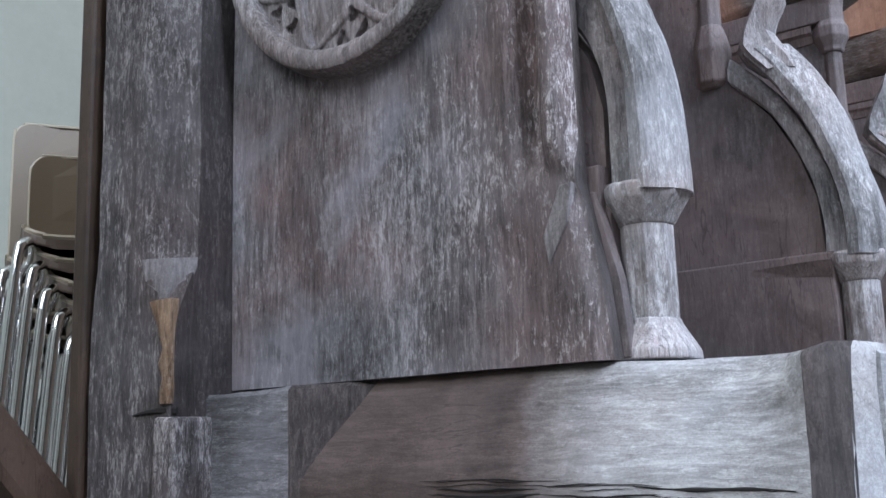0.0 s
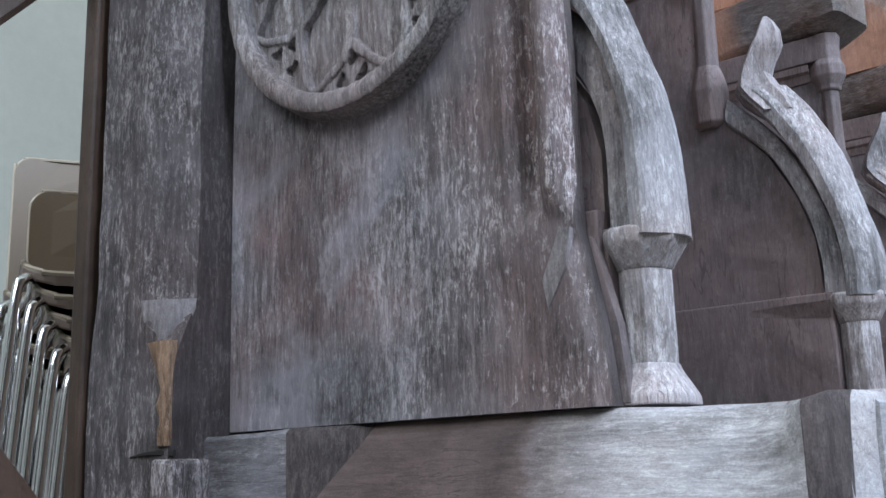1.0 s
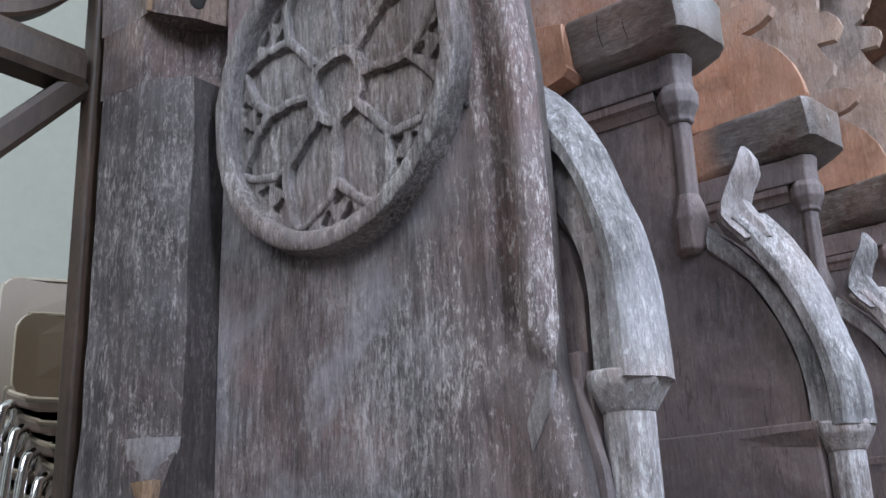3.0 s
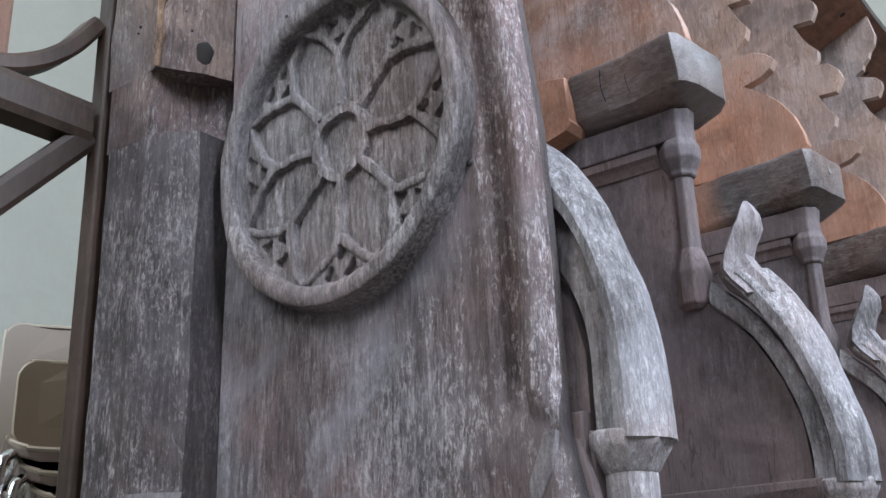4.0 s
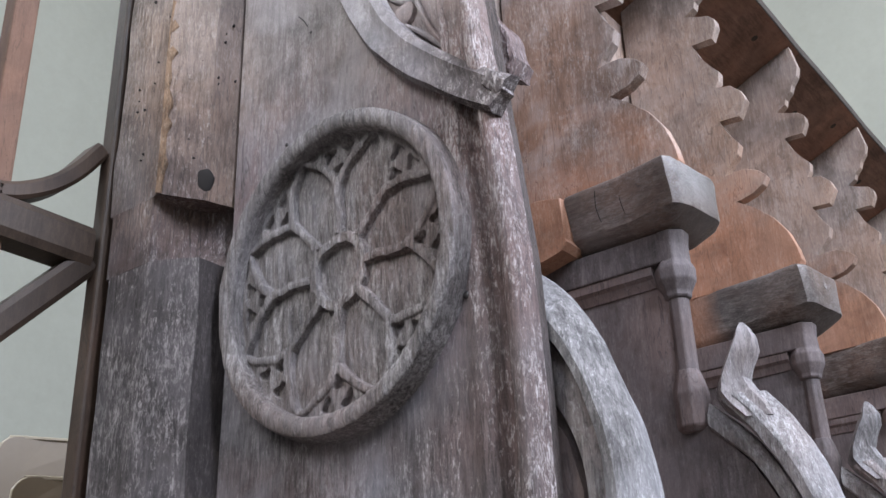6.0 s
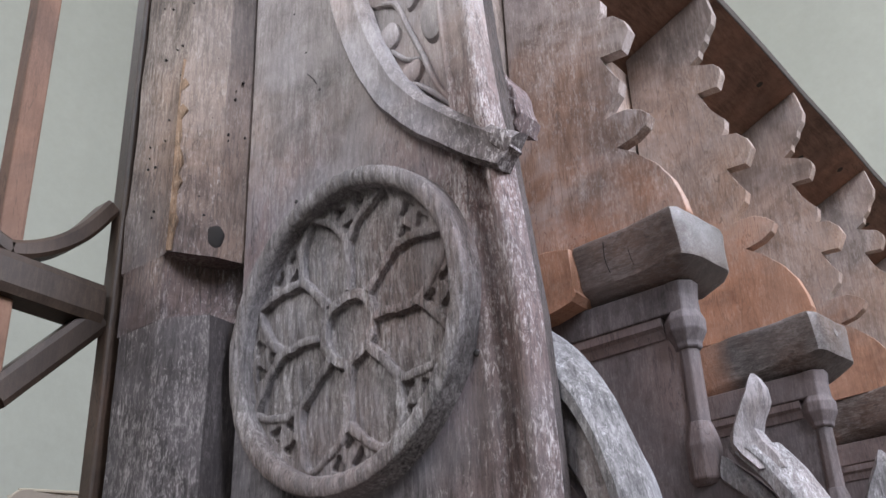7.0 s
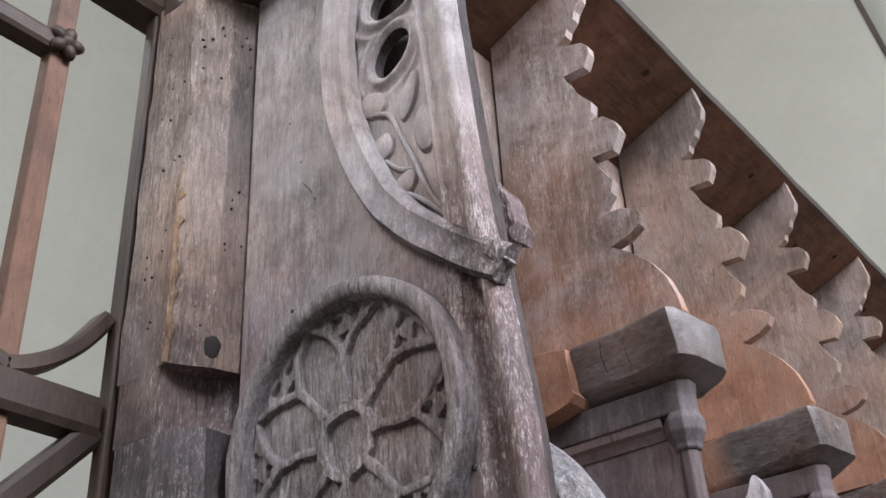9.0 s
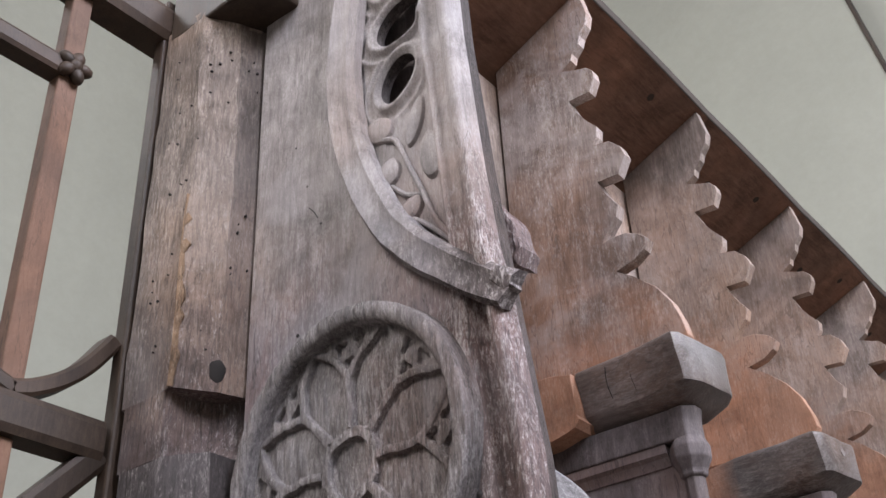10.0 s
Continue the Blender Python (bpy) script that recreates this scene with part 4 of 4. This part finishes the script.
def divider_parts(root, yc, turned):
    lower_parts(root, yc, -0.284, (IN_LINE, MID2_LINE, MID_LINE, OUT_LINE))
    part("lower_board", prism([(-0.795, 0.72), (-0.31, 0.72), (-0.31, 0.905), (-0.795, 0.905)], yc - 0.030, yc + 0.030, 0.003), BOARD_OAK, root, "dark lower board")
    part("side_board", prism([(-0.795, 0.906), (-0.325, 0.906), (-0.330, 0.99), (-0.352, 1.06), (-0.39, 1.13), (-0.45, 1.20), (-0.478, 1.21), (-0.478, 1.464), (-0.795, 1.464)], yc - 0.016, yc + 0.018, 0), BOARD_OAK, root, "smooth dark side board")
    part("top_rail", box(-0.795, -0.470, yc - 0.034, yc + 0.030, 1.500, 1.5575, 0.003), BOARD_OAK, root)
    rings = [[(x, yc - 0.015, 1.462), (x, yc - 0.019, 1.462), (x, yc - 0.024, 1.478), (x, yc - 0.030, 1.484), (x, yc - 0.031, 1.499), (x, yc - 0.015, 1.499)] for x in (-0.795, -0.515)]
    part("rail_moulding", loft(rings), BOARD_OAK, root)
    # upper colonnette
    cx, cy = -0.482, yc - 0.006
    for name, profile in (("upper_base", [(0.020, 1.196), (0.030, 1.206), (0.031, 1.262), (0.026, 1.284), (0.020, 1.304)]),
                          ("upper_shaft", [(0.0195, 1.300), (0.0188, 1.37), (0.0188, 1.440)]),
                          ("upper_capital", [(0.0188, 1.432), (0.024, 1.436), (0.025, 1.444), (0.036, 1.466), (0.037, 1.487), (0.030, 1.502), (0.029, 1.530), (0.033, 1.5575)])):
        bm = lathe(profile, cx, cy, 8)
        bmesh.ops.bevel(bm, geom=[e for e in bm.edges if e.calc_length() > 0.009], offset=0.0018, segments=1, affect="EDGES", profile=0.5, clamp_overlap=True)
        roughen(bm, 0.0006, 60)
        part(name, bm, BOARD_OAK, root)
    # worn leaf finial at the tip of the outer rib
    rings = []
    for x, z, w, t in ((-0.366, 1.196, 0.026, 0.041), (-0.386, 1.222, 0.033, 0.042), (-0.402, 1.246, 0.030, 0.037), (-0.404, 1.268, 0.022, 0.032), (-0.394, 1.292, 0.021, 0.030), (-0.382, 1.315, 0.022, 0.028), (-0.376, 1.334, 0.017, 0.022), (-0.376, 1.352, 0.010, 0.014), (-0.378, 1.364, 0.003, 0.004)):
        rings.append([(x + 1.2 * w * math.cos(k * math.pi / 5), yc - 0.006 + 1.1 * t * math.sin(k * math.pi / 5) * (0.72 + 0.28 * (k % 2)), z) for k in range(10)])
    bm = loft(rings)
    bmesh.ops.subdivide_edges(bm, edges=[e for e in bm.edges if e.calc_length() > 0.010], cuts=1)
    roughen(bm, 0.0014, 45)
    part("finial", bm, PALE_OAK, root, "worn leaf finial", smooth=True)
    elbow_rest(root, yc, turned)
    if turned:
        bm = prism([(-0.790, 1.54), (-0.750, 1.525), (-0.735, 1.528), (-0.7235, 1.55), (-0.7235, 1.645), (-0.790, 1.65)], yc - 0.052, yc + 0.055, 0.010, seg=3)
    else:
        bm = prism([(-0.790, 1.545), (-0.725, 1.544), (-0.700, 1.550), (-0.676, 1.556), (-0.660, 1.560), (-0.650, 1.574), (-0.6575, 1.586), (-0.6575, 1.666), (-0.680, 1.668), (-0.71, 1.678), (-0.790, 1.674)], yc - 0.083, yc + 0.055, 0.003, wear=0.0015)
    part("elbow_block", bm, NEW_OAK, root, "orange repaired block behind the elbow")
    bm = prism(WING, yc - 0.027, yc + 0.000, 0.0025)
    part("wing", bm, WING_MIX if turned else WING_FIRST, root, "brown cusped wing board with leaf-shaped crockets")


YC = 1.915
first = thing("stall_divider", "weathered oak stall divider with colonnettes, elbow rest and cusped wing", "stall divider", "row of stall dividers")
divider_parts(first, YC, False)
second = thing("stall_divider", "weathered oak stall divider with orange-footed elbow rest and cusped wing", "stall divider", "row of stall dividers")
divider_parts(second, YC + SP, True)
dividers = [second] + [copy_thing(second, pose(0, SP * k, 0)) for k in range(1, ROW - 2)]
# the boards were set by hand: the wings lean a little towards the end of the row
for ob, lean in zip(dividers, (-0.032, -0.045, -0.050, -0.050, -0.050)):
    for o in ob.children:
        if o.name.split(".")[0] == "wing":
            o.location.y += lean

# divider behind the carved end: lower column, bracket and a broken elbow stub
d0 = thing("stall_divider", "weathered oak divider behind the stall end with a broken elbow", "stall divider", "row of stall dividers")
lower_parts(d0, 1.322, -0.316, (IN_FIRST, MID2_FIRST, MID_FIRST, OUT_FIRST), wide=1.06, moulded=False)
part("abacus_return", prism([(-0.392, 0.868), (-0.345, 0.862), (-0.345, 0.925), (-0.385, 0.925), (-0.402, 0.885)], 1.279, 1.31, 0.003, wear=0.001), BOARD_OAK, d0)
part("lower_board", prism([(-0.795, 0.72), (-0.34, 0.72), (-0.34, 0.905), (-0.795, 0.905)], 1.291, 1.345, 0.003), BOARD_OAK, d0)
part("corner_fillet", prism([(-0.50, 0.72), (-0.316, 0.72), (-0.325, 0.80), (-0.349, 0.895), (-0.40, 0.905), (-0.50, 0.905)], 1.2755, 1.2905, 0.002), BOARD_OAK, d0)
part("side_board", prism([(-0.795, 0.906), (-0.345, 0.906), (-0.345, 0.99), (-0.36, 1.05), (-0.40, 1.11), (-0.46, 1.165), (-0.50, 1.22), (-0.50, 2.50), (-0.795, 2.50)], 1.297, 1.334, 0.0), BOARD_OAK, d0)
bm = prism([(-0.490, 1.735), (-0.458, 1.708), (-0.440, 1.672), (-0.428, 1.622), (-0.436, 1.598), (-0.452, 1.606), (-0.490, 1.628)], 1.350, 1.400, 0.007)
bmesh.ops.subdivide_edges(bm, edges=[e for e in bm.edges if e.calc_length() > 0.010], cuts=2)
roughen(bm, 0.004, 45)
roughen(bm, 0.002, 130)
part("broken_elbow", bm, EDGE_OAK, d0, "splintered grey stub of the elbow rest")

# ---- stall back and canopy ----
back = thing("stall_panelling", "brown oak boarded panelling behind the stalls", "panelling")
edges = np.arange(1.292, 1.26 + SP * ROW, 0.31)
for y0, y1 in zip(edges, edges[1:]):
    part("back_board", box(-0.835, -0.802, y0 + 0.001, y1 - 0.001, 0.56, 2.50, 0.003), WING_OAK, back)
canopy = thing("stall_canopy", "sloping red-brown boarded canopy over the stalls with knots", "canopy")
y_end = 1.26 + SP * ROW
for k in range(ROW):
    y0, y1 = 1.295 + SP * k, 1.295 + SP * (k + 1)
    rings = []
    for f in np.linspace(0, 1, 9):
        y = y0 + (y1 - y0) * f + (0.001 if f < 0.5 else -0.001)
        out = -0.538 + 0.003 * math.sin(math.pi * f)
        rings.append([(-0.84, y, 2.519), (-0.80, y, 2.535), (out, y, 2.645), (out, y, 2.675), (-0.84, y, 2.55)])
    part("soffit_board", loft(rings), SOFFIT, canopy)
    bm = bmesh.new()
    rings = []
    for f in np.linspace(0, 1, 9):
        y = y0 + (y1 - y0) * f
        out = -0.537 + 0.003 * math.sin(math.pi * f)
        rings.append([(out, y, 2.643), (out + 0.003, y, 2.646), (out + 0.003, y, 2.672), (out, y, 2.672)])
    part("edge_strip", loft(rings), DARK_EDGE, canopy, "dark edge strip")
    for kx, ky in ((-0.66, 0.22), (-0.60, 0.43)):
        bm = bmesh.new()
        zz = 2.535 + (kx + 0.80) * 0.42
        bmesh.ops.create_cone(bm, segments=12, radius1=0.011, radius2=0.008, depth=0.002, cap_ends=True, matrix=Matrix.Translation((kx, y0 + ky + 0.03 * math.sin(5 * k), zz)) @ Matrix.Rotation(radians(-22.8), 4, "Y"))
        part("knot", bm, DARK_EDGE, canopy, "dark knot")

# ---- openwork screen ----
screen = thing("openwork_screen", "dark brown openwork screen with curved braces and rosettes", "screen")
XS = -1.10


def strip(name, pts, width, depth=0.05, mat=SCREEN_PAINT, x=XS, label=""):
    """A flat member that follows a line in the y-z plane."""
    line = smooth_line(pts, 6) if len(pts) > 2 else [Vector(p) for p in pts]
    rings = []
    for i, p in enumerate(line):
        d = (line[min(i + 1, len(line) - 1)] - line[max(i - 1, 0)]).normalized()
        n = Vector((-d.y, d.x)) * width / 2
        q = []
        for s, h in ((-1, -0.8), (-0.6, -1), (0.6, -1), (1, -0.8), (1, 0.8), (0.6, 1), (-0.6, 1), (-1, 0.8)):
            q.append((x - h * depth / 2, p.x + n.x * s, p.y + n.y * s))
        rings.append(q)
    return part(name, loft(rings), mat, screen, label)


part("stile", box(XS, XS + 0.030, 1.144, 1.190, FLOOR, 2.40, 0.005), SCREEN_PAINT, screen)
strip("lock_rail", [(-1.2, 1.453), (1.135, 1.453)], 0.064, 0.056)
strip("top_rail", [(-1.2, 2.335), (1.195, 2.335)], 0.085, 0.08)
part("head_beam", box(-1.058, -0.80, 1.15, 1.26, 2.275, 2.42, 0.006), SCREEN_PAINT, screen, "head beam over the post")
strip("cross_rail", [(-1.2, 2.106), (0.966, 2.106)], 0.040, 0.045)
strip("cross_rail", [(-1.2, 0.46), (1.145, 0.46)], 0.09, 0.056)
PERIOD = 0.34
for k in range(4):
    y = 0.977 - PERIOD * k
    part("mullion", box(XS - 0.022, XS + 0.012, y - 0.020, y + 0.020, 1.486, 2.295, 0.004), MULLION, screen, "red-brown upright")
    part("mullion", box(XS - 0.022, XS + 0.012, y - 0.020, y + 0.020, 0.50, 1.420, 0.004), MULLION, screen, "red-brown upright")
    right, left = y + 0.168, y - 0.168
    for sgn, edge in ((1, right), (-1, left)):
        strip("curved_brace", [(y + sgn * 0.0, 1.492), (y + sgn * 0.035, 1.505), (y + sgn * 0.080, 1.533), (y + sgn * 0.120, 1.572), (y + sgn * 0.160, 1.628)], 0.028, 0.045)
        strip("straight_brace", [(y + sgn * 0.160, 1.433), (y + sgn * 0.012, 1.272)], 0.042, 0.045)
        strip("straight_brace", [(y + sgn * 0.166, 0.545), (y + sgn * 0.03, 0.70)], 0.06, 0.045)
    if k:
        part("upright", box(XS - 0.03, XS + 0.025, right - 0.018, right + 0.018, FLOOR, 2.29, 0.005), SCREEN_PAINT, screen)
    rose = part("rosette", lathe([(0.003, 0.0), (0.014, 0.003), (0.012, 0.012), (0.004, 0.018)], 0, 0, 12), SCREEN_PAINT, screen, "carved five-petal rosette", smooth=True)
    rose.matrix_local = Matrix.Translation((XS + 0.020, y, 2.110)) @ Matrix.Rotation(radians(90), 4, "Y")
    for j in range(5):
        t = j * 2 * math.pi / 5 + 0.4
        bm = bmesh.new()
        bmesh.ops.create_uvsphere(bm, u_segments=10, v_segments=6, radius=0.0165, matrix=Matrix.Translation((0.018 * math.cos(t), 0.018 * math.sin(t), 0.002)) @ Matrix.Rotation(t, 4, "Z") @ Matrix.Diagonal((1.1, 0.8, 0.75, 1)))
        part("petal", bm, SCREEN_PAINT, rose, smooth=True)


# ---- stacked chairs behind the screen ----
def rounded(w, h, r, n=5):
    pts = []
    for cx, cy, a0 in ((w - r, h - r, 0), (-w + r, h - r, 90), (-w + r, -h + r, 180), (w - r, -h + r, 270)):
        pts += [(cx + r * math.cos(radians(a0 + 90 * i / n)), cy + r * math.sin(radians(a0 + 90 * i / n))) for i in range(n + 1)]
    return pts


def chair_parts(root, lo, hi, half):
    """A stacking chair that faces +x; its back runs from lo to hi over the floor."""
    def seat_at(w, d, z):
        return Vector((d, w, z + 0.45 - 0.035 * max(0.0, d - 0.10) / 0.09 + 0.012 * (w / 0.2) ** 2))

    def back_at(w, z, d):
        return Vector((-0.17 - 0.10 * (z - 0.45) + d - 0.8 * (half * half - w * w) * 0.6, w, z))
    bm = prism(rounded(0.205, 0.19, 0.065), -0.014, 0.010, 0.006, plane="xy")
    for v in bm.verts:
        v.co = seat_at(v.co.x, v.co.y, v.co.z)
    seat = part("seat", bm, SEAT_DARK, root, "dark moulded seat")
    loop = [seat_at(w, d, 0.010) for w, d in rounded(0.202, 0.187, 0.065, 4)]
    part("edge", tube(loop + loop[:1], 0.006, 6, 2), PLY_EDGE, seat, "cream edge")
    mid, hh = (lo + hi) / 2, (hi - lo) / 2
    bm = prism(rounded(half, hh, 0.05), -0.006, 0.006, 0.0, plane="xz")
    bmesh.ops.triangulate(bm, faces=bm.faces[:])
    bmesh.ops.subdivide_edges(bm, edges=[e for e in bm.edges if e.calc_length() > 0.06], cuts=3)
    for v in bm.verts:
        v.co = back_at(v.co.x, v.co.z + mid, v.co.y)
    shell = part("backrest", bm, PLY, root, "beige moulded backrest with a cream edge")
    loop = [back_at(w, z + mid, 0.0) for w, z in rounded(half, hh, 0.05, 4)]
    part("edge", tube(loop + loop[:1], 0.0055, 6, 2), PLY_EDGE, shell, "cream edge")
    for s in (-1, 1):
        y = 0.205 * s
        part("leg_frame", tube([(0.235, y * 1.16, 0.0), (0.215, y * 1.10, 0.20), (0.195, y * 1.03, 0.385), (0.180, y * 0.97, 0.418), (0.14, y * 0.90, 0.428), (0.0, y * 0.88, 0.430), (-0.12, y * 0.90, 0.430), (-0.17, y * 0.97, 0.418), (-0.185, y * 1.02, 0.385), (-0.205, y * 1.08, 0.20), (-0.225, y * 1.14, 0.0)], 0.011, 10, 6), CHROME, root, "chrome tubular leg frame", smooth=True)
        part("back_tube", tube([(-0.13, y * 0.6, 0.43), (-0.185, y * 0.6, 0.46), (-0.20, y * 0.6, lo + 0.05)], 0.010, 8, 4), CHROME, root, smooth=True)


FACE = math.degrees(math.atan2(-0.49, 0.87))
SIDE = Vector((0.49, 0.87, 0))
for tall, top_at, count, rise, slide, lo, hi, half in ((False, Vector((-1.83, 1.717, 0.648)), 8, 0.0475, 0.026, 0.49, 0.705, 0.19), (True, Vector((-2.24, 1.910, 0.665)), 7, 0.058, 0.02, 0.47, 0.905, 0.20)):
    made = thing("stacking_chair", "tall-backed beige stacking chair on chrome legs" if tall else "beige stacking chair with dark seat and chrome legs", "chair", "rear stack of chairs" if tall else "front stack of chairs")
    chair_parts(made, lo, hi, half)
    for k in range(count):
        p = top_at + SIDE * slide * k - Vector((0, 0, rise * k))
        if k == 0:
            made.matrix_basis = pose(p.x, p.y, p.z, 0, 0, FACE)
        else:
            copy_thing(made, pose(p.x, p.y, p.z, 0, 0, FACE))
